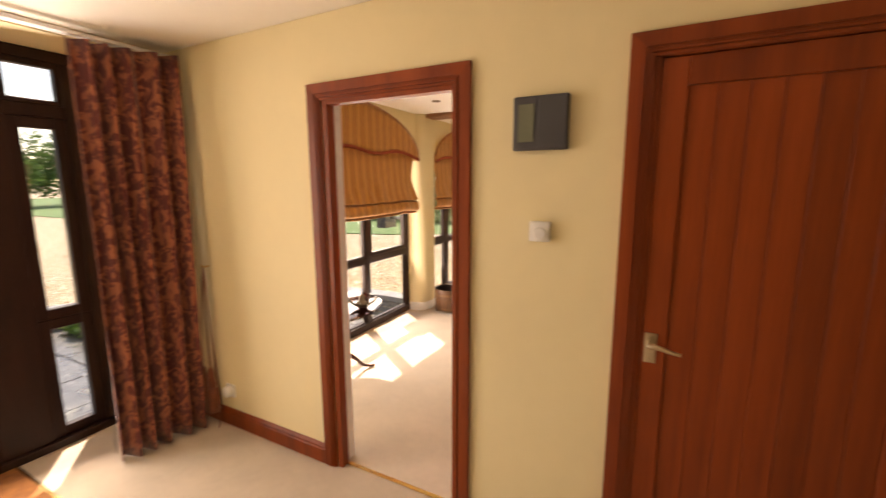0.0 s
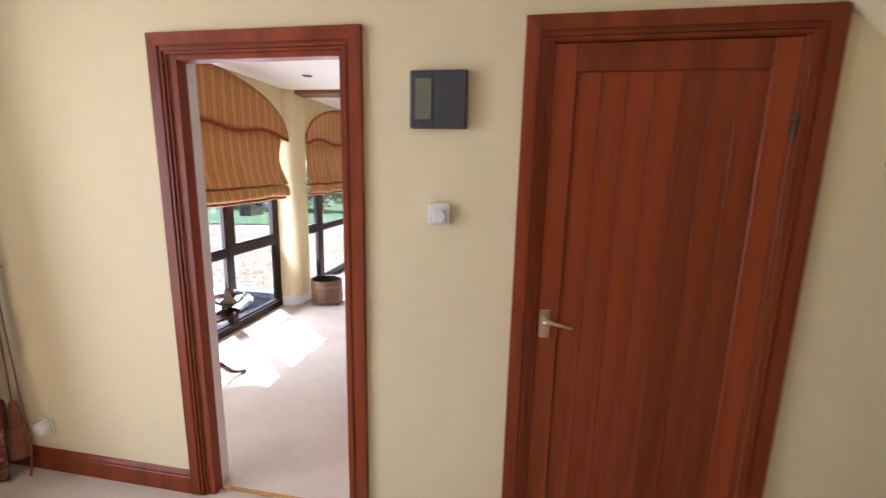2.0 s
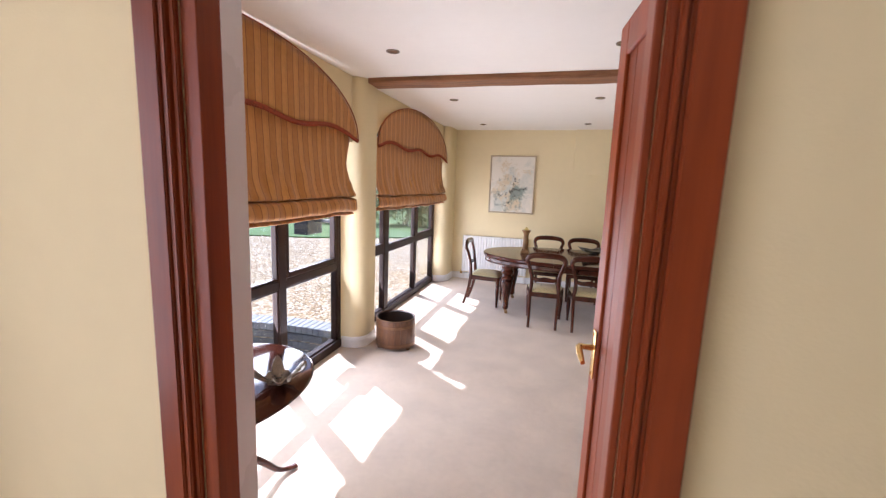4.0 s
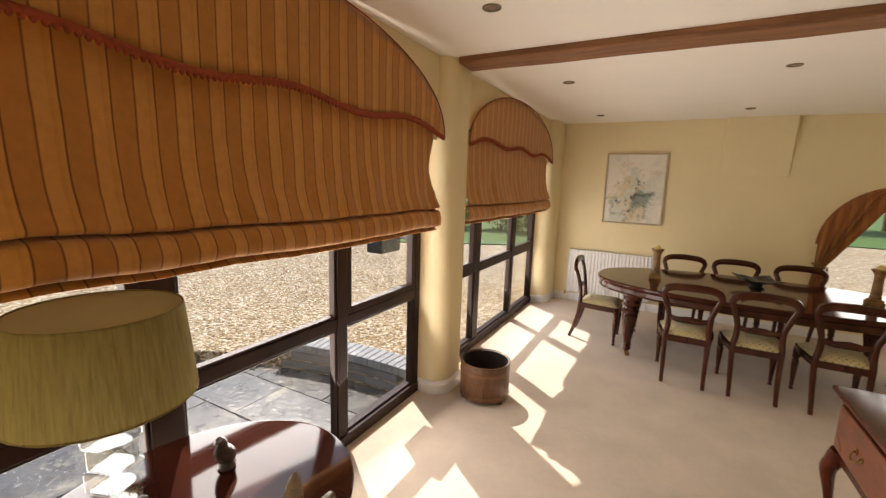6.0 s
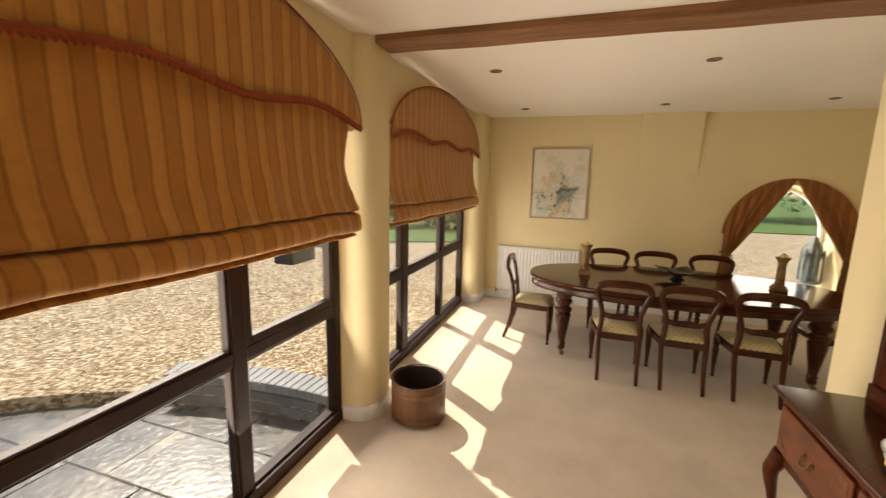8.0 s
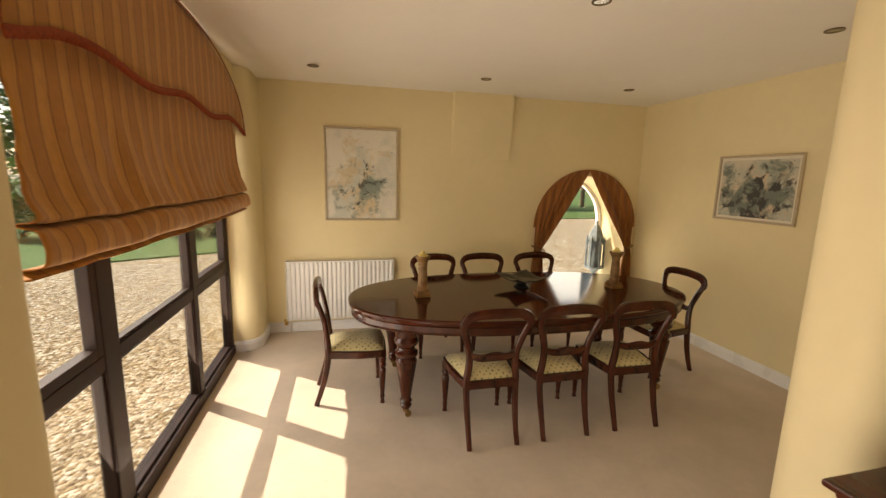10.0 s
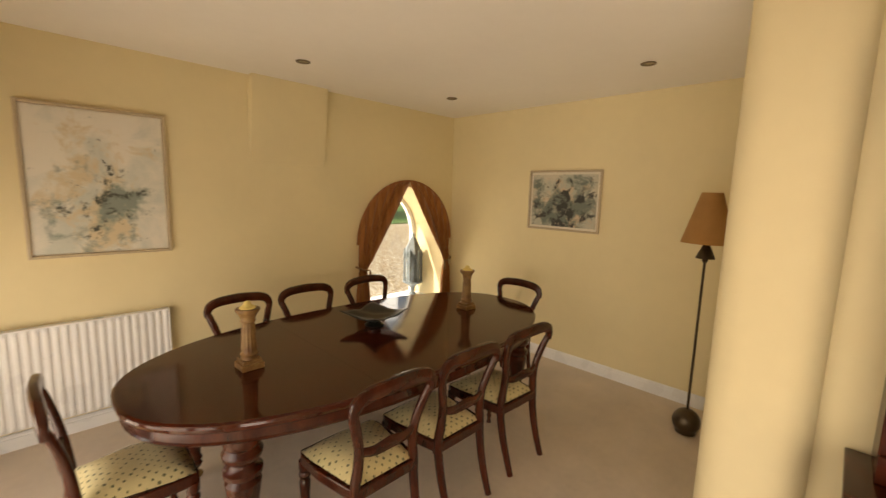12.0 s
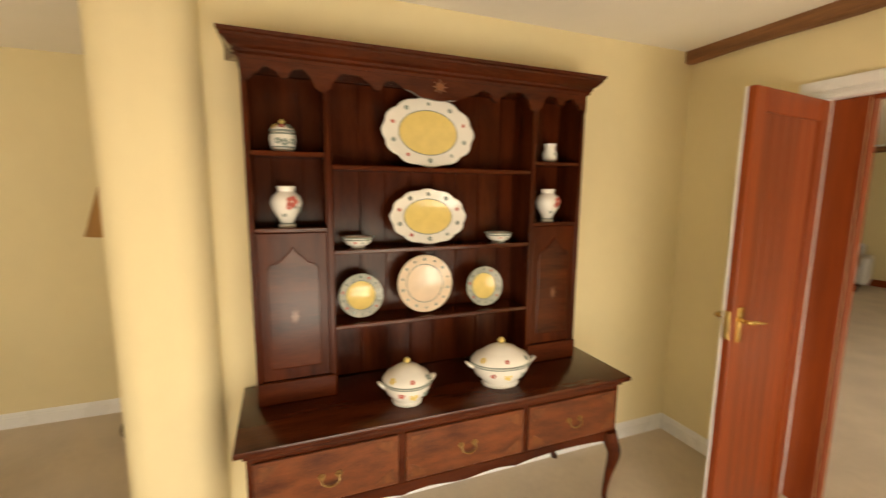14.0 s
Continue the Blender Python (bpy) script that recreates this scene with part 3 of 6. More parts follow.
def roman_blind(cy, half, seed, label):
    ob = thing("roman_blind", label, "blind", (-2.06, cy, 0), group="roman blinds at the windows")
    prof = ((1.95, -0.045), (1.90, -0.044), (1.75, -0.040), (1.62, -0.033), (1.52, -0.020), (1.46, -0.004), (1.425, 0.012), (1.405, 0.020), (1.392, 0.008), (1.388, -0.030), (1.380, -0.022), (1.368, 0.020), (1.33, 0.038), (1.30, 0.040), (1.280, 0.034), (1.271, 0.012), (1.268, -0.026), (1.258, -0.014), (1.244, 0.006), (1.242, -0.03), (1.255, -0.06))
    rows = []
    n = 110
    for z, dx in smoothed(prof, 3):
        squeeze = 0.075 * math.exp(-((z - 1.66) / 0.16) ** 2) + 0.02
        row = []
        for k in range(n + 1):
            u = -1 + 2 * k / n
            y = u * (half - squeeze)
            wob = noise.noise(Vector((y * 3.1 + seed, z * 2.0, seed)))
            fine = noise.noise(Vector((y * 11 + seed, z * 5.0, seed + 3)))
            low = max(0, min(1, (2.0 - z) / 0.5))
            zz = z + (0.014 * wob + 0.005 * fine) * low - 0.012 * low * (1 - u * u) * (1 if z < 1.45 else 0.3)
            row.append((dx + (0.020 * wob + 0.012 * fine + 0.010 * max(0, noise.noise(Vector((y * 6 + z * 9, z * 14, seed + 5))))) * low, y, min(zz, 1.87 + 0.40 * math.sqrt(max(0, 1 - u * u)) if z > 1.9 else 9)))
        rows.append(row)
    cloth(rows, 0.004, BLIND, "fabric", ob)
    wave = lambda u: 1.897 + 0.020 * math.cos(2 * math.pi * (u + 0.03) / 0.67) - 0.03 * max(0, abs(u) - 0.85) / 0.15
    arch = lambda u: 1.868 + 0.492 * math.sqrt(max(0, 1 - u * u))
    grid = []
    for j in range(9):
        row = []
        for k in range(n + 1):
            u = -math.cos(math.pi * k / n)
            lo, hi = wave(u), max(arch(u), wave(u) + 0.002)
            row.append((0.012 + 0.006 * noise.noise(Vector((u * 5, j * 0.3, seed + 8))), u * half, lo + (hi - lo) * j / 8))
        grid.append(row)
    cloth(grid, 0.006, BLIND, "valance", ob)
    us = [-1 + 2 * k / 70 for k in range(71)]
    rope = part("braid", sweep([(0.026, u * half, wave(u) + 0.006, 0.006, 0.012) for u in us], 7, steps=1), TRIM, ob, "rust red braid", 60)
    part("piping", sweep([(0.022, -math.cos(math.pi * k / 60) * half, arch(-math.cos(math.pi * k / 60)), 0.004, 0.004) for k in range(61)], 6, steps=1), TRIM, ob, "rust red piping", 60)
    bm = bmesh.new()
    m = int(half * 2 / 0.021)
    for k in range(m):
        u = -0.99 + 1.98 * k / (m - 1)
        lathe([(0.008, 0.004), (0.0095, -0.004), (0.007, -0.011), (0.003, -0.016)], 6, bm, (0.024, u * half, wave(u)))
    part("bobble_fringe", bm, TRIM, ob, "rust red bobble fringe", 60)
    return ob


roman_blind(1.46, 1.228, 1.0, "gold and brown striped roman blind with scalloped valance, half lowered")
roman_blind(4.335, 1.245, 7.0, "gold and brown striped roman blind with scalloped valance, half lowered")
# ---- dining furniture ----
MAHOGANY = material("polished_mahogany", (0.072, 0.0145, 0.006), 0.10, second=(0.040, 0.008, 0.0036), scale=2.4, stretch=(1, 7, 7), bump=0.0, coat=0.0, spec=0.36)
CHAIR_WOOD = material("mahogany_chair_frame", (0.082, 0.0175, 0.0066), 0.24, second=(0.026, 0.0054, 0.0024), scale=5, stretch=(3, 3, 1), bump=0.05, bump_scale=40, coat=0.15, spec=0.4)
OAK = material("dark_oak_dresser", (0.092, 0.019, 0.0064), 0.19, second=(0.031, 0.0062, 0.0026), scale=2.5, stretch=(6, 1, 6), bump=0.05, bump_scale=35, coat=0.0, spec=0.30)
OAK_UPRIGHT = material("dark_oak_boards", (0.084, 0.0165, 0.005), 0.22, second=(0.027, 0.0052, 0.002), scale=2.5, stretch=(6, 6, 0.8), bump=0.05, bump_scale=35, coat=0.0, spec=0.18)
WALNUT = material("warm_oak_drawer_front", (0.185, 0.050, 0.016), 0.30, second=(0.055, 0.012, 0.005), scale=5, stretch=(5, 1.6, 5), bump=0.06, coat=0.1)
AGED_BRASS = material("aged_brass", (0.30, 0.19, 0.08), 0.4, metal=0.9, vary=0.2, scale=40)
INLAY = material("crossbanded_oak_inlay", (0.20, 0.066, 0.021), 0.30, second=(0.085, 0.024, 0.010), scale=9, stretch=(3, 3, 3), bump=0.06, coat=0.3)


def spotted(name, base, spot, size):
    """Woven cloth with rows of small motifs."""
    m = material(name, base, 0.85, vary=0.08, scale=10, bump=0.4, bump_scale=300, sheen=0.3, spec=0.2)
    nt = m.node_tree
    co = nt.nodes.new("ShaderNodeTexCoord")
    vor = nt.nodes.new("ShaderNodeTexVoronoi")
    vor.inputs["Scale"].default_value, vor.inputs["Randomness"].default_value = 1 / size, 0.12
    flat = nt.nodes.new("ShaderNodeMapping")
    flat.inputs["Scale"].default_value = (1, 1, 0.02)
    flat.inputs["Rotation"].default_value = (0, 0, 0.78)
    nt.links.new(co.outputs["Object"], flat.inputs[0])
    nt.links.new(flat.outputs[0], vor.inputs[0])
    lt = nt.nodes.new("ShaderNodeMath")
    lt.operation = "LESS_THAN"
    lt.inputs[1].default_value = 0.29
    nt.links.new(vor.outputs["Distance"], lt.inputs[0])
    mix = nt.nodes.new("ShaderNodeMix")
    mix.data_type = "RGBA"
    nt.links.new(lt.outputs[0], mix.inputs[0])
    b = nt.nodes["Principled BSDF"]
    nt.links.new(b.inputs["Base Color"].links[0].from_socket, mix.inputs[6])
    mix.inputs[7].default_value = (*spot, 1)
    nt.links.new(mix.outputs[2], b.inputs["Base Color"])
    return m


SEAT_CLOTH = spotted("yellow_seat_cloth", (0.66, 0.56, 0.29), (0.16, 0.15, 0.07), 0.028)


def dining_chair():
    """Balloon-back chair: back feet on y = 0, sitter looks towards +y."""
    ob = thing("dining_chair", "polished mahogany balloon-back dining chair with yellow spotted seat", "chair", group="chairs round the dining table")
    for s in (-1, 1):
        part("back_leg", sweep([(s * 0.146, -0.030, 0.0, 0.015, 0.016), (s * 0.146, 0.004, 0.10, 0.016, 0.018), (s * 0.149, 0.034, 0.21, 0.018, 0.020), (s * 0.152, 0.052, 0.32, 0.019, 0.021), (s * 0.152, 0.055, 0.39, 0.020, 0.022), (s * 0.142, 0.050, 0.47, 0.021, 0.020), (s * 0.144, 0.040, 0.56, 0.020, 0.018), (s * 0.168, 0.022, 0.65, 0.022, 0.017), (s * 0.190, 0.004, 0.715, 0.021, 0.016), (s * 0.195, -0.004, 0.735, 0.019, 0.016)], 10, square=0.4), CHAIR_WOOD, ob, "", 50)
        leg = [(0.017, 0.0), (0.013, 0.012), (0.011, 0.03), (0.017, 0.05), (0.012, 0.066), (0.015, 0.08), (0.020, 0.15), (0.024, 0.22), (0.025, 0.245), (0.016, 0.258), (0.025, 0.268), (0.027, 0.282), (0.020, 0.294), (0.026, 0.305), (0.026, 0.345)]
        part("front_leg", lathe(leg, 14, at=(s * 0.185, 0.41, 0)), CHAIR_WOOD, ob, "", 40)
    top = [(-0.196, -0.004, 0.715, 0.016, 0.019), (-0.196, -0.008, 0.752, 0.017, 0.024), (-0.176, -0.010, 0.784, 0.019, 0.029), (-0.130, -0.013, 0.802, 0.020, 0.031), (-0.06, -0.018, 0.808, 0.020, 0.032), (0, -0.020, 0.810, 0.020, 0.033)]
    top += [(-x, y, z, w, d) for x, y, z, w, d in top[-2::-1]]
    part("top_rail", sweep(top, 10, square=0.4, side=(0, 1, 0)), CHAIR_WOOD, ob, "", 50)
    mid = [(-0.142, 0.040, 0.545, 0.010, 0.018), (-0.08, 0.030, 0.530, 0.011, 0.022), (0, 0.026, 0.536, 0.012, 0.028), (0.08, 0.030, 0.530, 0.011, 0.022), (0.142, 0.040, 0.545, 0.010, 0.018)]
    part("cross_rail", sweep(mid, 10, square=0.3, side=(0, 1, 0)), CHAIR_WOOD, ob, "", 50)
    rim = [(-0.165, 0.035), (0.165, 0.035), (0.205, 0.25), (0.208, 0.40), (0.19, 0.435), (0, 0.445), (-0.19, 0.435), (-0.208, 0.40), (-0.205, 0.25)]
    part("seat_frame", prism(rim, 0.335, 0.385, "z", bevel=0.006), CHAIR_WOOD, ob)
    bm = bmesh.new()
    n = 14
    vs = []
    for j in range(n + 1):
        v = j / n
        row = []
        for i in range(n + 1):
            u = -1 + 2 * i / n
            half = 0.150 + 0.046 * min(1, v * 1.25)
            y = 0.055 + 0.365 * v + 0.012 * (1 - u * u) * (v > 0.5)
            edge = max(abs(u), abs(2 * v - 1))
            z = 0.386 + 0.048 * (1 - edge ** 5) * (0.72 + 0.28 * (1 - u * u) * (1 - (2 * v - 1) ** 2))
            row.append(bm.verts.new((u * half, y, z)))
        vs.append(row)
    for a, b in zip(vs, vs[1:]):
        for i in range(n):
            bm.faces.new((a[i], a[i + 1], b[i + 1], b[i]))
    part("seat", bm, SEAT_CLOTH, ob, "yellow seat cloth with small dark spots", 60)
    return ob


first = dining_chair()
first.matrix_world = pose(-0.44, 3.91, 0)
for x, y, a in ((0.022, 3.91, 0), (0.515, 3.91, -2), (-0.455, 5.56, 180), (0.025, 5.55, 179), (0.57, 5.55, 181), (-1.435, 4.685, -90), (1.50, 4.66, 92)):
    copy_thing(first, pose(x, y, 0, 0, 0, a))

# table
TZ = 0.70
ob = thing("dining_table", "long polished mahogany dining table with rounded ends and turned legs", "table", (0.06, 4.68, 0))


def oval(a, b, n=72, p=2.35):
    out = []
    for k in range(n):
        t = 2 * math.pi * k / n
        c, s = math.cos(t), math.sin(t)
        out.append((a * math.copysign(abs(c) ** (2 / p), c), b * math.copysign(abs(s) ** (2 / p), s)))
    return out


for x0, x1 in ((-9, -0.42), (-0.419, 0.42), (0.421, 9)):
    bm = bmesh.new()
    shape = ((1.270, 0.618, TZ - 0.052), (1.282, 0.630, TZ - 0.050), (1.296, 0.644, TZ - 0.038), (1.304, 0.652, TZ - 0.022), (1.302, 0.650, TZ - 0.012), (1.304, 0.652, TZ - 0.006), (1.294, 0.642, TZ))
    rings = [[bm.verts.new((x, y, z)) for x, y in oval(a, b)] for a, b, z in shape]
    for a, b in zip(rings, rings[1:]):
        for i in range(len(a)):
            j = (i + 1) % len(a)
            bm.faces.new((a[i], a[j], b[j], b[i]))
    bm.faces.new(rings[0][::-1])
    bm.faces.new(rings[-1])
    for x, keep in ((x0, 1), (x1, -1)):
        if abs(x) < 5:
            g = bm.verts[:] + bm.edges[:] + bm.faces[:]
            bmesh.ops.bisect_plane(bm, geom=g, plane_co=(x, 0, 0), plane_no=(-keep, 0, 0), clear_outer=True)
            bmesh.ops.holes_fill(bm, edges=[e for e in bm.edges if e.is_boundary])
    part("tabletop", bm, MAHOGANY, ob, "dark glossy mahogany leaf", 20)
bm = bmesh.new()
lay = [[bm.verts.new((x, y, z)) for x, y in oval(a, b)] for a, b, z in ((1.278, 0.626, TZ - 0.0522), (1.280, 0.628, TZ - 0.085), (1.286, 0.634, TZ - 0.092), (1.280, 0.628, TZ - 0.100), (1.262, 0.610, TZ - 0.104), (1.19, 0.55, TZ - 0.104), (1.19, 0.55, TZ - 0.0522))]
for a, b in zip(lay, lay[1:]):
    for i in range(len(a)):
        j = (i + 1) % len(a)
        bm.faces.new((a[j], a[i], b[i], b[j]))
part("apron", bm, CHAIR_WOOD, ob, "", 30)
prof = [(0.020, 0.055), (0.030, 0.065), (0.034, 0.08), (0.026, 0.095), (0.036, 0.11), (0.028, 0.125), (0.030, 0.15), (0.042, 0.24), (0.056, 0.34), (0.062, 0.39), (0.050, 0.41), (0.066, 0.425), (0.068, 0.445), (0.050, 0.46), (0.046, 0.475), (0.066, 0.50), (0.070, 0.52), (0.058, 0.545), (0.064, 0.56), (0.064, 0.60)]
for x in (-0.95, 0.95):
    for y in (-0.37, 0.37):
        bm = lathe([(r * 1.12, z) for r, z in prof], 24, at=(x, y, 0))
        leg = part("table_leg", bm, CHAIR_WOOD, ob, "", 40)
        bm = lathe([(0.020, 0), (0.022, 0.004), (0.022, 0.014), (0.020, 0.018)], 16, at=(x + 0.012, y - 0.009, 0.022), turn=Matrix.Rotation(radians(90), 3, "X"))
        lathe([(0.018, 0.035), (0.022, 0.045), (0.022, 0.058)], 14, bm, (x, y, 0))
        part("castor", bm, AGED_BRASS, leg, "aged brass castor", 40)

# things on the table
GILT = material("aged_gilt_plaster", (0.36, 0.21, 0.075), 0.5, second=(0.14, 0.065, 0.022), scale=14, bump=0.4, bump_scale=90)
WAX = material("yellow_wax", (0.72, 0.58, 0.20), 0.5, vary=0.08, scale=20)
BLACK_GLAZE = material("dark_green_black_glaze", (0.014, 0.017, 0.014), 0.32, vary=0.4, scale=12, coat=0.2)


def candlestick(x, y):
    ob = thing("candlestick", "brown gilt fluted column candlestick with yellow candle", "candlestick", (x, y, TZ), group="pair of candlesticks")
    bm = block(-0.052, 0.052, -0.052, 0.052, 0.0005, 0.030, 0.004)
    box(bm, -0.043, 0.043, -0.043, 0.043, 0.03, 0.048, 0.004)
    part("base", bm, GILT, ob)
    bm = bmesh.new()
    rings = []
    for r, z in ((0.040, 0.048), (0.036, 0.06), (0.041, 0.07), (0.033, 0.08), (0.032, 0.09), (0.028, 0.21), (0.027, 0.222), (0.034, 0.23), (0.031, 0.24), (0.038, 0.258), (0.050, 0.276), (0.055, 0.284), (0.053, 0.292)):
        fl = 0.10 if 0.085 < z < 0.215 else 0.0
        rings.append([bm.verts.new((r * (1 + fl * math.cos(12 * 2 * math.pi * k / 48)) * math.cos(2 * math.pi * k / 48), r * (1 + fl * math.cos(12 * 2 * math.pi * k / 48)) * math.sin(2 * math.pi * k / 48), z)) for k in range(48)])
    for a, b in zip(rings, rings[1:]):
        for i in range(48):
            bm.faces.new((a[i], a[(i + 1) % 48], b[(i + 1) % 48], b[i]))
    bm.faces.new(rings[-1])
    part("column", bm, GILT, ob, "", 50)
    part("candle", lathe([(0.038, 0.2925), (0.037, 0.298), (0.028, 0.303), (0.018, 0.311), (0.016, 0.320), (0.010, 0.326), (0.002, 0.328)], 18), WAX, ob, "squat yellow candle", 50)
    return ob


candlestick(-0.725, 4.665)
candlestick(0.85, 4.68)

ob = thing("bowl", "square dark glazed bowl with upswept corners on foot", "bowl", (0.10, 4.80, TZ), 12)
rows = []
n = 16
for j in range(n + 1):
    row = []
    for i in range(n + 1):
        u, v = -1 + 2 * i / n, -1 + 2 * j / n
        row.append((u * 0.138 * (1 + 0.12 * abs(v)), v * 0.138 * (1 + 0.12 * abs(u)), 0.050 + 0.026 * max(abs(u), abs(v)) ** 2 + 0.026 * (abs(u * v)) ** 1.5 + 0.004 * math.sin(7 * u + 4 * v)))
    rows.append(row)
cloth(rows, 0.008, BLACK_GLAZE, "dish", ob)
part("foot", lathe([(0.060, 0.0005), (0.062, 0.006), (0.040, 0.020), (0.045, 0.05)], 20), BLACK_GLAZE, ob, "", 40)

# ---- dresser ----
PORCELAIN = material("white_porcelain", (0.78, 0.76, 0.70), 0.12, vary=0.03, scale=20, coat=0.4)
PALE_YELLOW = material("yellow_glaze", (0.72, 0.56, 0.20), 0.15, vary=0.06, scale=25, coat=0.4)
ROSE = material("rose_red_glaze", (0.50, 0.12, 0.10), 0.2, vary=0.3, scale=60, coat=0.3)
LEAF = material("green_blue_glaze", (0.25, 0.30, 0.27), 0.2, vary=0.4, scale=50, coat=0.3)
GREYED = material("greyed_blue_green_glaze", (0.50, 0.50, 0.43), 0.14, second=(0.30, 0.33, 0.30), scale=26, coat=0.4)
CREAM = material("cream_glaze", (0.74, 0.60, 0.46), 0.15, vary=0.04, scale=25, coat=0.4)
Y0, Y1 = 0.985, 2.585        # ends of the base
dresser = thing("dresser", "dark oak dresser with plate rack, three drawers and cabriole legs", "dresser", (0, 0, 0))
DT = 0.707
bm = prism([(0.07, 0.945), (0.57 - 0.004, 0.945), (0.57 - 0.004, 2.62), (0.07, 2.62)], DT - 0.026, DT, "z", bevel=0.008)
part("worktop", bm, OAK, dresser, "dark polished oak top board", 40)
part("body", block(0.105, 0.56, Y0, Y1, 0.425, DT - 0.0265, 0.003, 1), OAK, dresser)
part("moulding", block(0.088, 0.1048, Y0 - 0.01, Y1 + 0.01, DT - 0.045, DT - 0.0265, 0.005), OAK, dresser)
for a, b in ((1.005, 1.48), (1.51, 2.03), (2.06, 2.565)):
    d = part("drawer", block(0.093, 0.1049, a, b, 0.440, 0.640, 0.003, 1), WALNUT, dresser, "warm oak drawer front with paler corner fans")
    for s, c in ((1, a + 0.02), (-1, b - 0.02)):
        for zz, up in ((0.455, 1), (0.625, -1)):
            bm = prism([(c, zz), (c + s * 0.065, zz), (c + s * 0.05, zz + up * 0.022), (c + s * 0.022, zz + up * 0.042), (c, zz + up * 0.055)], 0.0917, 0.0929, "x")
            part("inlay", bm, INLAY, d, "paler crossbanded inlay")
    c = (a + b) / 2
    bm = bmesh.new()
    for g in (-0.030, 0.030):
        prism([(c + g - 0.014, 0.541), (c + g - 0.006, 0.553), (c + g + 0.006, 0.553), (c + g + 0.014, 0.541), (c + g + 0.006, 0.528), (c + g - 0.006, 0.528)], 0.0898, 0.0928, "x", bm)
        sweep([(0.0905, c + g, 0.541, 0.005, 0.005), (0.082, c + g, 0.541, 0.005, 0.005)], 6, bm)
    sweep([(0.083, c - 0.030, 0.541, 0.003, 0.003), (0.076, c - 0.028, 0.522, 0.0035, 0.0035), (0.072, c, 0.512, 0.005, 0.004), (0.076, c + 0.028, 0.522, 0.0035, 0.0035), (0.083, c + 0.030, 0.541, 0.003, 0.003)], 6, bm)
    part("handle", bm, AGED_BRASS, d, "small aged brass bail handle on two plates", 50)
# scalloped apron
out = [(Y0 + 0.03, 0.4245)]
for k in range(61):
    u = k / 60
    y = Y0 + 0.03 + (Y1 - Y0 - 0.06) * u
    lobes = 0.022 * abs(math.sin(u * math.pi * 3)) ** 0.6
    out.append((y, 0.372 + lobes * 0.9 - 0.02 * math.exp(-((u - 0.5) / 0.07) ** 2)))
out.append((Y1 - 0.03, 0.4245))
part("apron", prism(out, 0.108, 0.126, "x"), OAK, dresser, "scalloped oak apron")
for y, s in ((Y0 + 0.03, -1), (Y1 - 0.03, 1)):
    for x, f in ((0.115, -1), (0.53, 1)):
        part("leg", sweep([(x, y, 0.424, 0.034, 0.034), (x + f * 0.008, y + s * 0.010, 0.37, 0.036, 0.036), (x + f * 0.020, y + s * 0.022, 0.31, 0.031, 0.031), (x + f * 0.008, y + s * 0.008, 0.20, 0.019, 0.019), (x - f * 0.002, y, 0.09, 0.013, 0.013), (x + f * 0.006, y + s * 0.008, 0.035, 0.014, 0.014), (x + f * 0.020, y + s * 0.022, 0.012, 0.024, 0.020), (x + f * 0.024, y + s * 0.026, 0.0, 0.022, 0.018)], 10), OAK, dresser, "oak cabriole leg", 50)

# rack
R0, R1, RI0, RI1 = 1.045, 2.555, 1.325, 2.26   # outer and inner uprights
RX, RB = 0.37, 0.545
part("rack_back", block(RB, 0.56, R0 + 0.0202, R1 - 0.0202, DT + 0.001, 2.0035), OAK_UPRIGHT, dresser)
y = R0 + 0.02
while y < R1 - 0.03:
    part("back_board", block(RB - 0.006, RB - 0.0005, y + 0.0015, min(y + 0.115, R1 - 0.021), DT + 0.002, 2.0035, 0.002, 1), OAK_UPRIGHT, dresser)
    y += 0.1165
part("top_board", block(RX + 0.015, 0.56, R0 + 0.0205, R1 - 0.0205, 2.004, 2.016), OAK_UPRIGHT, dresser)
for a, b in ((R0, R0 + 0.02), (R1 - 0.02, R1), (RI0 - 0.012, RI0 + 0.012), (RI1 - 0.012, RI1 + 0.012)):
    part("upright", block(RX, 0.56 if a in (R0, R1 - 0.02) else RB - 0.0065, a, b, DT + 0.001, 2.03, 0.003, 1), OAK_UPRIGHT, dresser)
for a, b, zs in ((R0 + 0.0205, RI0 - 0.0125, (1.41, 1.70)), (RI1 + 0.0125, R1 - 0.0205, (1.41, 1.70)), (RI0 + 0.0125, RI1 - 0.0125, (1.0, 1.315, 1.655))):
    for z in zs:
        part("shelf", block(RX + 0.004, RB - 0.007, a, b, z - 0.018, z, 0.003, 1), OAK, dresser)
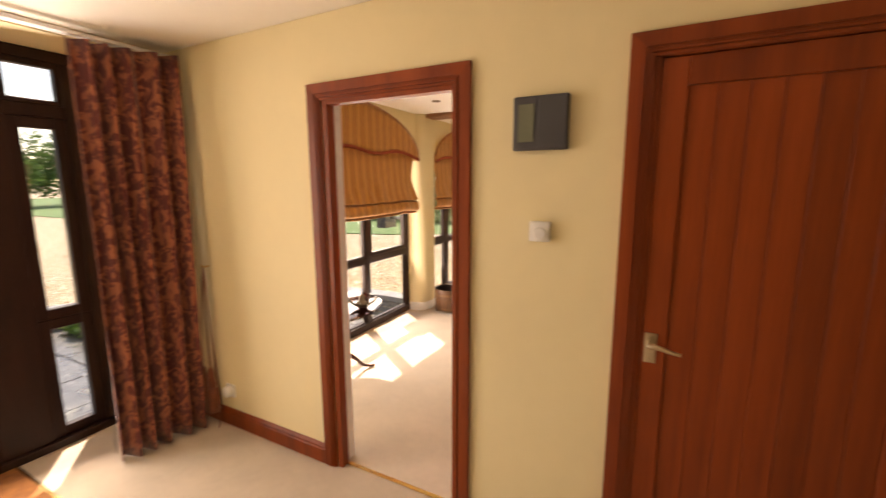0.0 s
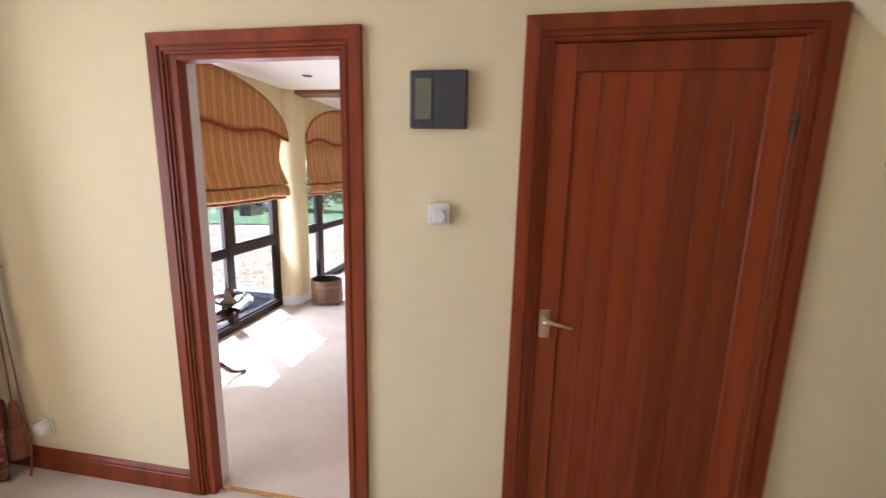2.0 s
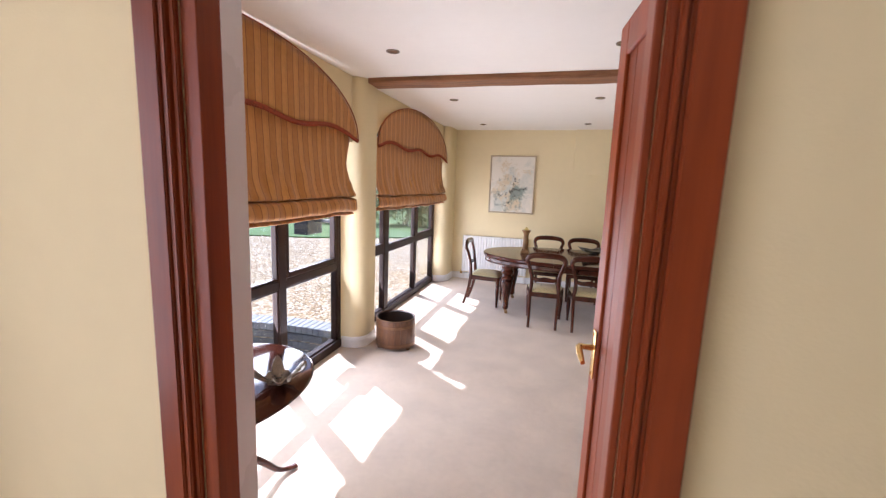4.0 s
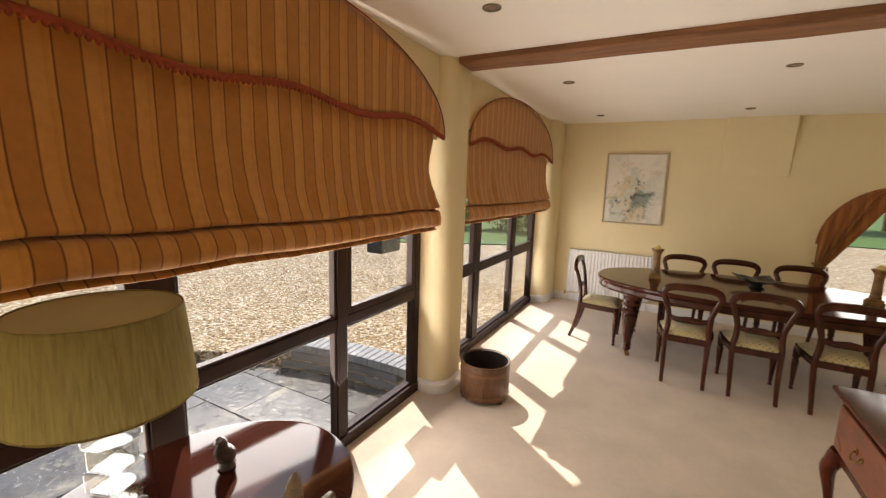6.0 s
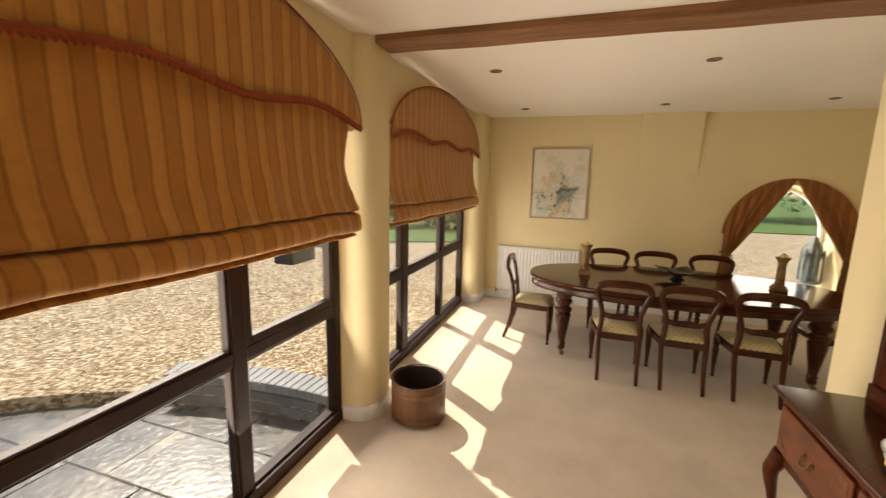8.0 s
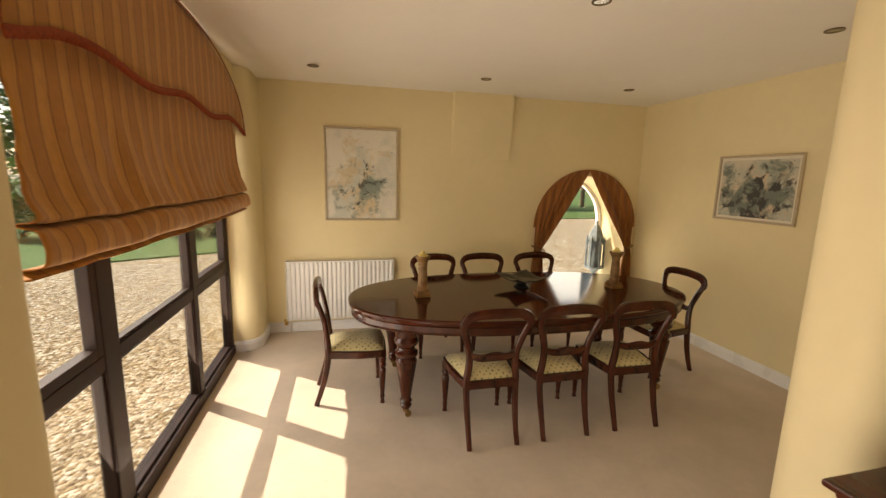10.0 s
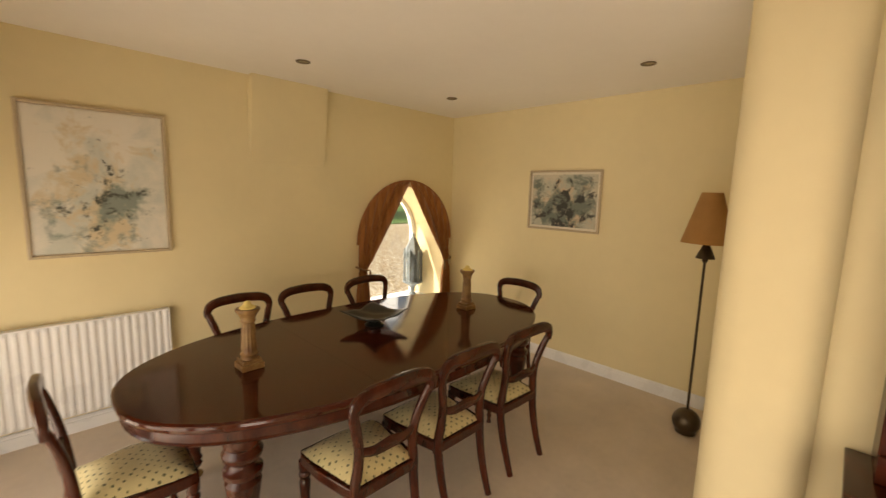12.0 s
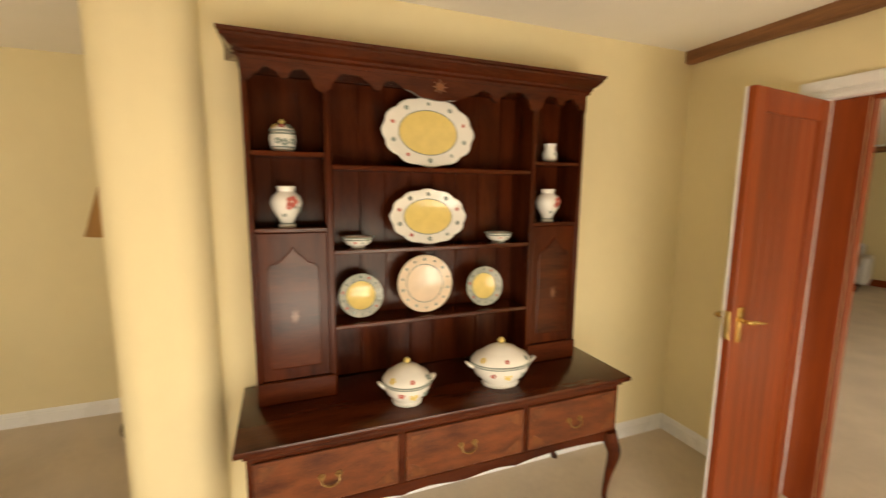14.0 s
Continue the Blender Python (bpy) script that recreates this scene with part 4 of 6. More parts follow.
for a, b in ((R0 + 0.0205, RI0 - 0.0125), (RI1 + 0.0125, R1 - 0.0205)):
    door = part("cupboard_door", block(RX + 0.002, RX + 0.020, a, b, 0.80, 1.3915, 0.003, 1), OAK_UPRIGHT, dresser, "oak cupboard door with ogee arched panel")
    c, w = (a + b) / 2, (b - a) / 2 - 0.035
    top = [(-1.0, 1.25), (-0.85, 1.27), (-0.6, 1.275), (-0.4, 1.295), (-0.15, 1.315), (0, 1.34), (0.15, 1.315), (0.4, 1.295), (0.6, 1.275), (0.85, 1.27), (1.0, 1.25)]
    loop = [(c - w, 0.85), *[(c + u * w, z) for u, z in top], (c + w, 0.85)]
    part("panel", prism(loop, RX - 0.002, RX + 0.0018, "x", bevel=0.003), OAK, door, "raised arched panel")
    star = []
    for q in range(16):
        r = 0.028 if q % 2 == 0 else 0.011
        star.append((c + r * 0.7 * math.sin(math.pi * q / 8), 1.06 + r * 1.3 * math.cos(math.pi * q / 8)))
    part("inlay", prism(star, RX - 0.0032, RX - 0.0022, "x"), INLAY, door)
    part("plinth", block(RX - 0.012, RX + 0.019, a - 0.02, b + 0.02, DT + 0.001, 0.7995, 0.004), OAK, dresser)
# frieze with scrolled lower edge
EDGE = ((0.0, 1.930), (0.09, 1.936), (0.19, 1.962), (0.27, 1.990), (0.305, 1.984), (0.335, 1.948), (0.365, 1.946), (0.39, 1.972), (0.45, 1.996), (0.53, 1.996), (0.565, 1.972), (0.585, 1.935), (0.625, 1.920), (0.665, 1.934), (0.685, 1.976), (0.72, 1.998), (0.765, 1.992), (0.79, 1.962), (0.82, 1.958), (0.845, 1.984), (0.89, 1.996), (0.93, 1.970), (0.96, 1.946), (1.0, 1.938))
out = [(R0, 2.03)]
n = 160
for k in range(n + 1):
    y = R0 + (R1 - R0) * k / n
    u = abs(y - (R0 + R1) / 2) / ((R1 - R0) / 2)
    for (u0, z0), (u1, z1) in zip(EDGE, EDGE[1:]):
        if u0 <= u <= u1 + 1e-6:
            w = (u - u0) / (u1 - u0)
            z = z0 + (z1 - z0) * (3 * w * w - 2 * w ** 3)
            break
    out.append((y, z))
out.append((R1, 2.03))
part("frieze", prism(out, RX - 0.004, RX + 0.014, "x"), OAK, dresser, "scrolled pierced frieze board")
star = [(1.80 + (0.036 if q % 2 == 0 else 0.014) * math.sin(math.pi * q / 8), 1.985 + (0.030 if q % 2 == 0 else 0.012) * math.cos(math.pi * q / 8)) for q in range(16)]
part("inlay", prism(star, RX - 0.0065, RX - 0.0045, "x"), INLAY, dresser, "pale fan inlay")
# cornice
sect = [(0.37, 2.015), (0.362, 2.015), (0.362, 2.028), (0.350, 2.034), (0.350, 2.044), (0.338, 2.052), (0.322, 2.068), (0.316, 2.074), (0.316, 2.082), (0.307, 2.086), (0.307, 2.098), (0.56, 2.098), (0.56, 2.05), (0.40, 2.03)]
bm = bmesh.new()
rings = []
for end, sgn in ((R0, -1), (R1, 1)):
    rings.append([bm.verts.new((x, end + sgn * max(0, 0.37 - x) * 1.0 if x < 0.38 else end + sgn * (0.063 if z > 2.04 else 0), z)) for x, z in sect])
n = len(sect)
for i in range(n):
    j = (i + 1) % n
    bm.faces.new((rings[0][i], rings[0][j], rings[1][j], rings[1][i]))
bm.faces.new(rings[0])
bm.faces.new(rings[1])
bmesh.ops.recalc_face_normals(bm, faces=bm.faces)
part("cornice", bm, OAK, dresser, "moulded oak cornice")
for a, s in ((R0, -1), (R1, 1)):
    bm = bmesh.new()
    lo, hi = sorted((a, a + s * 0.060))
    box(bm, 0.3095, 0.558, lo, hi, 2.084, 2.0965, 0.003, 1)
    lo, hi = sorted((a, a + s * 0.035))
    box(bm, 0.335, 0.558, lo, hi, 2.052, 2.0838, 0.006, 2)
    lo, hi = sorted((a, a + s * 0.015))
    box(bm, 0.354, 0.558, lo, hi, 2.018, 2.0518, 0.004, 1)
    part("cornice_return", bm, OAK, dresser)


# ---- china on the dresser ----
def motif(bm, x, y, z, r, index, tilt):
    """A small painted flower spray lying on a glazed surface."""
    for q in range(5):
        a = 2 * math.pi * q / 5
        v = [tilt @ Vector((0, r * 0.75 * math.cos(a) + r * 0.6 * math.cos(b), r * 0.75 * math.sin(a) + r * 0.6 * math.sin(b))) + Vector((x, y, z)) for b in [math.pi * k / 3 for k in range(6)]]
        f = bm.faces.new([bm.verts.new(p) for p in v])
        f.material_index = index


def plate(y, z, ry, rz, lobes, centre, name, label, group="", rim=PORCELAIN):
    """A plate leaning on the rack's back, its lower rim on the shelf."""
    ob = thing(name, label, "plate", (0.435, y, z + rz * 0.993 + 0.004), group=group)
    lean = Matrix.Rotation(radians(7), 3, "Y")
    mats = (rim, centre, ROSE, LEAF)
    bm = bmesh.new()
    rings = []
    N = 64
    for f, d in ((1.0, 0.0), (0.97, -0.004), (0.72, 0.008), (0.66, 0.012), (0.0, 0.012)):
        ring = []
        for k in range(N):
            a = 2 * math.pi * k / N
            w = 1 + (0.055 * abs(math.cos(a * lobes / 2)) if lobes else 0) * (f > 0.8)
            ring.append(bm.verts.new(lean @ Vector((d, ry * f * w * math.cos(a), rz * f * w * math.sin(a)))))
        rings.append(ring)
    for q, (a, b) in enumerate(zip(rings, rings[1:])):
        for i in range(N):
            j = (i + 1) % N
            fc = bm.faces.new((a[i], a[j], b[j], b[i]))
            fc.material_index = 1 if q >= 3 else 0
    back = [bm.verts.new(lean @ Vector((0.016, ry * 0.6 * math.cos(2 * math.pi * k / N), rz * 0.6 * math.sin(2 * math.pi * k / N)))) for k in range(N)]
    for i in range(N):
        j = (i + 1) % N
        bm.faces.new((rings[0][j], rings[0][i], back[i], back[j]))
    bm.faces.new(back)
    many = 10 if lobes else 14
    for k in range(many):
        a = 2 * math.pi * (k + 0.5) / many
        p = lean @ Vector((-0.0015, ry * 0.84 * math.cos(a), rz * 0.84 * math.sin(a)))
        motif(bm, p.x, p.y, p.z, (0.0085 if lobes else 0.006) * (1.0 if k % 2 else 0.8), 2 if k % 4 == 0 and centre is not CREAM else 3, lean)
    dish = part("dish", bm, mats, ob, "", 35)
    loop = [tuple(lean @ Vector((0.009, ry * 0.665 * math.cos(2 * math.pi * k / 48), rz * 0.665 * math.sin(2 * math.pi * k / 48)))) + (0.002, 0.002) for k in range(49)]
    part("painted_line", sweep(loop, 5, steps=1), LEAF, ob, "dark painted ring")
    return ob


plate(1.822, 1.660, 0.203, 0.146, 12, PALE_YELLOW, "serving_platter", "large oval white platter with yellow centre and flower rim", "china on the dresser")
plate(1.822, 1.321, 0.171, 0.119, 12, PALE_YELLOW, "serving_platter", "oval white platter with yellow centre and flower rim", "china on the dresser")
plate(1.838, 1.004, 0.131, 0.131, 0, CREAM, "dinner_plate", "large round cream plate with sprigged rim", "china on the dresser", CREAM)
plate(2.130, 1.006, 0.096, 0.096, 0, PALE_YELLOW, "side_plate", "small round plate with yellow centre and greyish flower rim", "china on the dresser", GREYED)
plate(1.535, 1.004, 0.096, 0.096, 0, PALE_YELLOW, "side_plate", "small round plate with yellow centre and greyish flower rim", "china on the dresser", GREYED)


def pot(name, label, category, at, prof, sprays, mats=(PORCELAIN, PALE_YELLOW, ROSE, LEAF), knob=None, lid=None, ears=False, squash=(1, 1), turn=0, bands=()):
    ob = thing(name, label, category, at, turn, group="china on the dresser")
    bm = lathe(prof, 32, squash=squash)
    rad = lambda z: next((r0 + (r1 - r0) * (z - z0) / (z1 - z0 + 1e-9) for (r0, z0), (r1, z1) in zip(prof, prof[1:]) if z0 <= z <= z1), prof[-1][0])
    for a, z, r, idx in sprays:
        c, s = math.cos(radians(a)), math.sin(radians(a))
        d = rad(z) + 0.0015
        motif(bm, c * d * squash[0], s * d * squash[1], z, r, idx, Matrix.Rotation(radians(a), 3, "Z"))
    body = part("body", bm, mats, ob, "", 45)
    for z in bands:
        loop = [(rad(z) * squash[0] * math.cos(2 * math.pi * k / 32), rad(z) * squash[1] * math.sin(2 * math.pi * k / 32), z, 0.003, 0.003) for k in range(33)]
        part("painted_band", sweep(loop, 5, steps=1), LEAF, ob)
    if lid:
        bm = lathe(lid, 32, squash=squash)
        for q in range(7):
            a = 2 * math.pi * q / 7 + 0.4
            r, z = (lid[1][0] + lid[2][0]) / 2 + 0.001, (lid[1][1] + lid[2][1]) / 2 + 0.002
            motif(bm, r * squash[0] * math.cos(a), r * squash[1] * math.sin(a), z, 0.008 if q % 2 else 0.011, (2, 3, 1)[q % 3], Matrix.Rotation(a, 3, "Z") @ Matrix.Rotation(radians(-40), 3, "Y"))
        part("lid", bm, mats, ob, "", 45)
        loop = [(lid[0][0] * squash[0] * math.cos(2 * math.pi * k / 32), lid[0][0] * squash[1] * math.sin(2 * math.pi * k / 32), lid[0][1] + 0.002, 0.003, 0.003) for k in range(33)]
        part("painted_band", sweep(loop, 5, steps=1), LEAF, ob)
    if knob:
        part("knob", lathe([(r * 0.3, z) if k in (0, 5) else (r * math.sin(math.pi * k / 5), z) for k, (r, z) in enumerate((knob[0], knob[1] + knob[0] * 1.6 * q / 5) for q in range(6))], 16), PALE_YELLOW, ob, "yellow knob", 60)
    if ears:
        for s in (-1, 1):
            w = prof[-1][0] * squash[1]
            part("handle", sweep([(0, s * w * 0.86, prof[-1][1] - 0.030, 0.013, 0.010), (0, s * w * 1.08, prof[-1][1] - 0.014, 0.018, 0.009), (0, s * w * 1.20, prof[-1][1] - 0.002, 0.016, 0.006), (0, s * w * 1.27, prof[-1][1] + 0.004, 0.010, 0.004)], 8), PORCELAIN, ob, "", 50)
    return ob


vase = [(0.030, 0.0), (0.031, 0.008), (0.022, 0.018), (0.030, 0.04), (0.050, 0.085), (0.056, 0.12), (0.050, 0.15), (0.034, 0.168), (0.030, 0.175), (0.034, 0.195), (0.033, 0.20), (0.028, 0.198)]
for y in (2.418, 1.185):
    pot("vase", "white baluster vase with red rose painting", "vase", (0.45, y, 1.4105), [(r * 1.08, z * 0.80) for r, z in vase], [(200, 0.10, 0.018, 2), (190, 0.08, 0.010, 2), (168, 0.05, 0.008, 3), (240, 0.07, 0.010, 3), (212, 0.08, 0.007, 3)], bands=(0.012,))
pot("ginger_jar", "small white lidded jar with dark flowers", "jar", (0.45, 2.422, 1.7005), [(0.032, 0), (0.044, 0.012), (0.050, 0.045), (0.046, 0.07), (0.036, 0.078)], [(190, 0.035, 0.012, 3), (160, 0.04, 0.010, 3), (225, 0.04, 0.010, 3)], lid=[(0.046, 0.0785), (0.044, 0.088), (0.026, 0.10), (0.010, 0.106)], knob=(0.012, 0.106), bands=(0.068, 0.018))
pot("milk_jug", "small plain white porcelain jug", "jug", (0.45, 1.185, 1.7005), [(0.024, 0), (0.034, 0.015), (0.036, 0.04), (0.026, 0.065), (0.030, 0.088), (0.031, 0.09), (0.026, 0.086)], [(185, 0.04, 0.006, 3)])
for y in (2.14, 1.465):
    pot("bowl", "small white porcelain bowl with dark painted band", "bowl", (0.44, y, 1.3155), [(0.030, 0), (0.030, 0.006), (0.048, 0.014), (0.058, 0.028), (0.061, 0.042), (0.066, 0.047), (0.060, 0.044), (0.03, 0.015)], [(190, 0.026, 0.005, 3), (160, 0.026, 0.005, 2), (220, 0.026, 0.005, 3)], bands=(0.045, 0.036))
tur = [(0.060, 0), (0.062, 0.007), (0.057, 0.014), (0.066, 0.026), (0.084, 0.046), (0.094, 0.068), (0.098, 0.088), (0.101, 0.092), (0.094, 0.094)]
sp = [(180, 0.06, 0.014, 1), (150, 0.065, 0.010, 2), (215, 0.06, 0.012, 3), (240, 0.07, 0.010, 2)]
lid = [(0.100, 0.0945), (0.097, 0.106), (0.082, 0.124), (0.066, 0.132), (0.060, 0.137), (0.040, 0.151), (0.020, 0.158), (0.012, 0.160)]
pot("soup_tureen", "small white lidded tureen with painted flowers", "tureen", (0.215, 1.99, DT + 0.0005), tur, sp, lid=lid, knob=(0.015, 0.160), ears=True, bands=(0.088,))
pot("soup_tureen", "large oval white lidded tureen with painted flowers", "tureen", (0.225, 1.555, DT + 0.0005), [(r * 1.12, z * 1.15) for r, z in tur], [(a, z * 1.15, r, i) for a, z, r, i in sp], lid=[(r * 1.12, z * 1.15) for r, z in lid], knob=(0.018, 0.184), ears=True, squash=(0.92, 1.22), turn=-8, bands=(0.10,))
# ---- side table by the window ----
ST = 0.612
DARK_TOP = material("very_dark_polished_mahogany", (0.050, 0.014, 0.008), 0.08, second=(0.028, 0.008, 0.005), scale=2.4, stretch=(1, 7, 7))
ob = thing("side_table", "oval polished mahogany tripod side table by the window", "table", (-1.768, 0.775, 0))
bm = bmesh.new()
rings = [[bm.verts.new((a * math.cos(2 * math.pi * k / 56), b * math.sin(2 * math.pi * k / 56), z)) for k in range(56)] for a, b, z in ((0.36, 0.45, ST - 0.022), (0.395, 0.485, ST - 0.018), (0.410, 0.500, ST - 0.009), (0.405, 0.495, ST - 0.002), (0.395, 0.485, ST))]
for a, b in zip(rings, rings[1:]):
    for i in range(56):
        bm.faces.new((a[i], a[(i + 1) % 56], b[(i + 1) % 56], b[i]))
bm.faces.new(rings[0][::-1])
bm.faces.new(rings[-1])
part("tabletop", bm, DARK_TOP, ob, "", 35)
part("pedestal", lathe([(0.030, 0.15), (0.042, 0.17), (0.045, 0.21), (0.030, 0.24), (0.036, 0.26), (0.050, 0.32), (0.046, 0.37), (0.028, 0.42), (0.024, 0.50), (0.034, 0.54), (0.055, 0.565), (0.11, 0.575), (0.11, 0.589)], 24), CHAIR_WOOD, ob, "", 45)
for a in (65, 185, 305):
    c, s = math.cos(radians(a)), math.sin(radians(a))
    part("leg", sweep([(c * 0.03, s * 0.03, 0.21, 0.017, 0.030), (c * 0.12, s * 0.12, 0.205, 0.016, 0.024), (c * 0.22, s * 0.22, 0.13, 0.014, 0.018), (c * 0.30, s * 0.30, 0.045, 0.014, 0.014), (c * 0.36, s * 0.36, 0.018, 0.018, 0.010), (c * 0.405, s * 0.405, 0.012, 0.020, 0.010)], 10, side=(-s, c, 0)), CHAIR_WOOD, ob, "", 50)

CRYSTAL = glass("clear_crystal", (0.90, 0.92, 0.92), 0.0, 0.20)
# paler than the silk: light on the shade's top is put into this colour
SHADE_TOP = material("lit_gold_card", (0.56, 0.46, 0.24), 0.8, vary=0.04, scale=5, translucent=0.45)
SHADE = material("pleated_olive_gold_silk", (0.30, 0.235, 0.082), 0.7, vary=0.22, scale=3.5, stretch=(42, 42, 0.25), bump=0.5, bump_scale=50, translucent=0.25, spec=0.2)
ob = thing("table_lamp", "stacked crystal block lamp with pleated gold drum shade", "lamp", (-1.853, 0.643, ST), 20)
part("base_slab", block(-0.088, 0.088, -0.088, 0.088, 0.0008, 0.035, 0.004), CRYSTAL, ob)
for i in range(5):
    w = 0.046 if i % 2 == 0 else 0.040
    part("crystal_block", block(-w, w, -w, w, 0.036 + i * 0.058, 0.092 + i * 0.058, 0.006), CRYSTAL, ob)
part("stem", lathe([(0.012, 0.3265), (0.014, 0.335), (0.008, 0.345), (0.008, 0.60), (0.012, 0.61)], 14), STEEL, ob, "", 40)
bm = bmesh.new()
N = 180
rows = []
for r, z in ((0.195, 0.390), (0.1955, 0.395), (0.185, 0.51), (0.1745, 0.617), (0.173, 0.622)):
    rows.append([bm.verts.new(((r + 0.0016 * math.cos(k * math.pi)) * math.cos(2 * math.pi * k / N), (r + 0.0016 * math.cos(k * math.pi)) * math.sin(2 * math.pi * k / N), z)) for k in range(N)])
for a, b in zip(rows, rows[1:]):
    for i in range(N):
        bm.faces.new((a[i], a[(i + 1) % N], b[(i + 1) % N], b[i]))
part("shade", bm, SHADE, ob, "pleated olive gold silk shade", 60)
bm = lathe([(0.1725, 0.6155), (0.1725, 0.619)], 60)
part("shade_top", bm, SHADE_TOP, ob, "diffuser disc closing the shade, coloured paler as if lit")
for z, r in ((0.392, 0.1960), (0.620, 0.1742)):
    part("trim", sweep([(r * math.cos(2 * math.pi * k / 60), r * math.sin(2 * math.pi * k / 60), z, 0.0018, 0.003) for k in range(61)], 6, steps=1), SHADE, ob, "", 60)

PEWTER = material("mottled_grey_brown_glaze", (0.095, 0.075, 0.066), 0.3, second=(0.018, 0.013, 0.010), scale=55, bump=0.4, bump_scale=120, coat=0.4)
bird = sweep([(0.045, 0, 0.012, 0.010, 0.004), (0.025, 0, 0.020, 0.016, 0.010), (0.0, 0, 0.032, 0.024, 0.024), (-0.018, 0, 0.052, 0.022, 0.022), (-0.026, 0, 0.070, 0.014, 0.015), (-0.030, 0, 0.084, 0.015, 0.015), (-0.036, 0, 0.096, 0.008, 0.008)], 12)
sweep([(-0.044, 0, 0.085, 0.004, 0.004), (-0.056, 0, 0.083, 0.001, 0.001)], 6, bird)
lathe([(0.020, 0.0005), (0.022, 0.004), (0.014, 0.016)], 12, bird, (-0.002, 0, 0))
ob = tagged(part("bird_ornament", bird, PEWTER, None, "small mottled grey ceramic bird ornament on side table", 50), category="ornament")
ob.matrix_world = pose(-1.865, 0.95, ST, 0, 0, 125) @ Matrix.Scale(1.32, 4)
SHELL = material("silver_grey_lustre", (0.30, 0.24, 0.18), 0.28, metal=0.4, second=(0.10, 0.075, 0.055), scale=14, bump=0.3, bump_scale=60)
ob = thing("shell_dish", "wavy silver grey leaf-shaped dish with dark spots", "dish", (-1.49, 0.88, ST), 40)
rows = []
for j in range(13):
    f = j / 12
    row = []
    for k in range(65):
        a = 2 * math.pi * k / 64
        point = abs(math.cos(2 * a)) ** 3
        r = (0.054 + 0.050 * point) * (1.15 if abs(math.cos(a)) > 0.7 else 1.0) * f
        rise = 0.030 + 0.050 * point * (0.55 if math.cos(a + 1.571) > 0.75 else 1.0) + 0.010 * math.sin(9 * a)
        row.append((r * math.cos(a), r * math.sin(a), 0.006 + rise * f ** 1.6))
    rows.append(row)
cloth(rows, 0.004, SHELL, "dish", ob)
bm = bmesh.new()
for i in range(5):
    for j in range(4):
        q = 0.030 + j * 0.013
        a = math.pi / 2 + (i - 2) * 0.24 + (0.12 if j % 2 else 0)
        lathe([(0.0042, -0.004), (0.0042, 0.004)], 8, bm, (q * math.cos(a), q * math.sin(a), 0.0085 + 0.074 * (q / 0.118) ** 1.6))
part("dark_spots", bm, BLACK_GLAZE, ob, "dark round spots")

# ---- bucket ----
BUCKET = material("brown_oak_staves", (0.155, 0.062, 0.021), 0.40, second=(0.060, 0.023, 0.009), scale=6, stretch=(6, 6, 1), bump=0.3, bump_scale=50, coat=0.3)
COPPER = material("dull_copper_band", (0.20, 0.11, 0.06), 0.4, metal=0.8, vary=0.2, scale=20)
INSIDE = material("dark_stained_lining", (0.030, 0.018, 0.012), 0.55, metal=0.0, vary=0.2, scale=10)
ob = thing("coal_bucket", "round brown wooden bucket with metal bands, empty", "bucket", (-1.742, 2.89, 0))
stave = None
for k in range(20):
    a0, a1 = 2 * math.pi * k / 20, 2 * math.pi * (k + 0.985) / 20
    if stave is None:
        pts = [(0.166 * math.cos(a0 + (a1 - a0) * q / 4), 0.166 * math.sin(a0 + (a1 - a0) * q / 4)) for q in range(5)]
        pts += [(0.180 * math.cos(a1 - (a1 - a0) * q / 4), 0.180 * math.sin(a1 - (a1 - a0) * q / 4)) for q in range(5)]
        o = part("stave", prism(pts, 0.028, 0.280, "z"), BUCKET, ob)
        stave = o.data
    else:
        o = new("stave", stave)
        o.parent = ob
        o.rotation_euler.z = 2 * math.pi * k / 20
bm = bmesh.new()
rings = [[bm.verts.new((r * math.cos(2 * math.pi * k / 40), r * math.sin(2 * math.pi * k / 40), z)) for k in range(40)] for r, z in ((0.1805, 0.2802), (0.180, 0.286), (0.174, 0.288), (0.165, 0.284), (0.163, 0.04), (0.001, 0.038))]
for a, b in zip(rings, rings[1:]):
    for i in range(40):
        bm.faces.new((a[i], a[(i + 1) % 40], b[(i + 1) % 40], b[i]))
part("lining", bm, INSIDE, ob, "dark stained lining", 40)
part("rim", sweep([(0.180 * math.cos(2 * math.pi * k / 40), 0.180 * math.sin(2 * math.pi * k / 40), 0.2885, 0.0045, 0.0045) for k in range(41)], 6, steps=1), COPPER, ob, "thin brassy rolled rim", 40)
for z in (0.055, 0.222):
    bm = bmesh.new()
    rings = [[bm.verts.new((r * math.cos(2 * math.pi * k / 40), r * math.sin(2 * math.pi * k / 40), zz)) for k in range(40)] for r, zz in ((0.1802, z - 0.013), (0.1825, z - 0.012), (0.1825, z + 0.012), (0.1802, z + 0.013))]
    for a, b in zip(rings, rings[1:]):
        for i in range(40):
            bm.faces.new((a[i], a[(i + 1) % 40], b[(i + 1) % 40], b[i]))
    part("band", bm, COPPER, ob, "dull copper band", 40)
for a in (100, 220, 340):
    part("foot", lathe([(0.016, 0), (0.022, 0.006), (0.016, 0.018), (0.020, 0.0275)], 12, at=(0.152 * math.cos(radians(a)), 0.152 * math.sin(radians(a)), 0)), BUCKET, ob, "", 40)

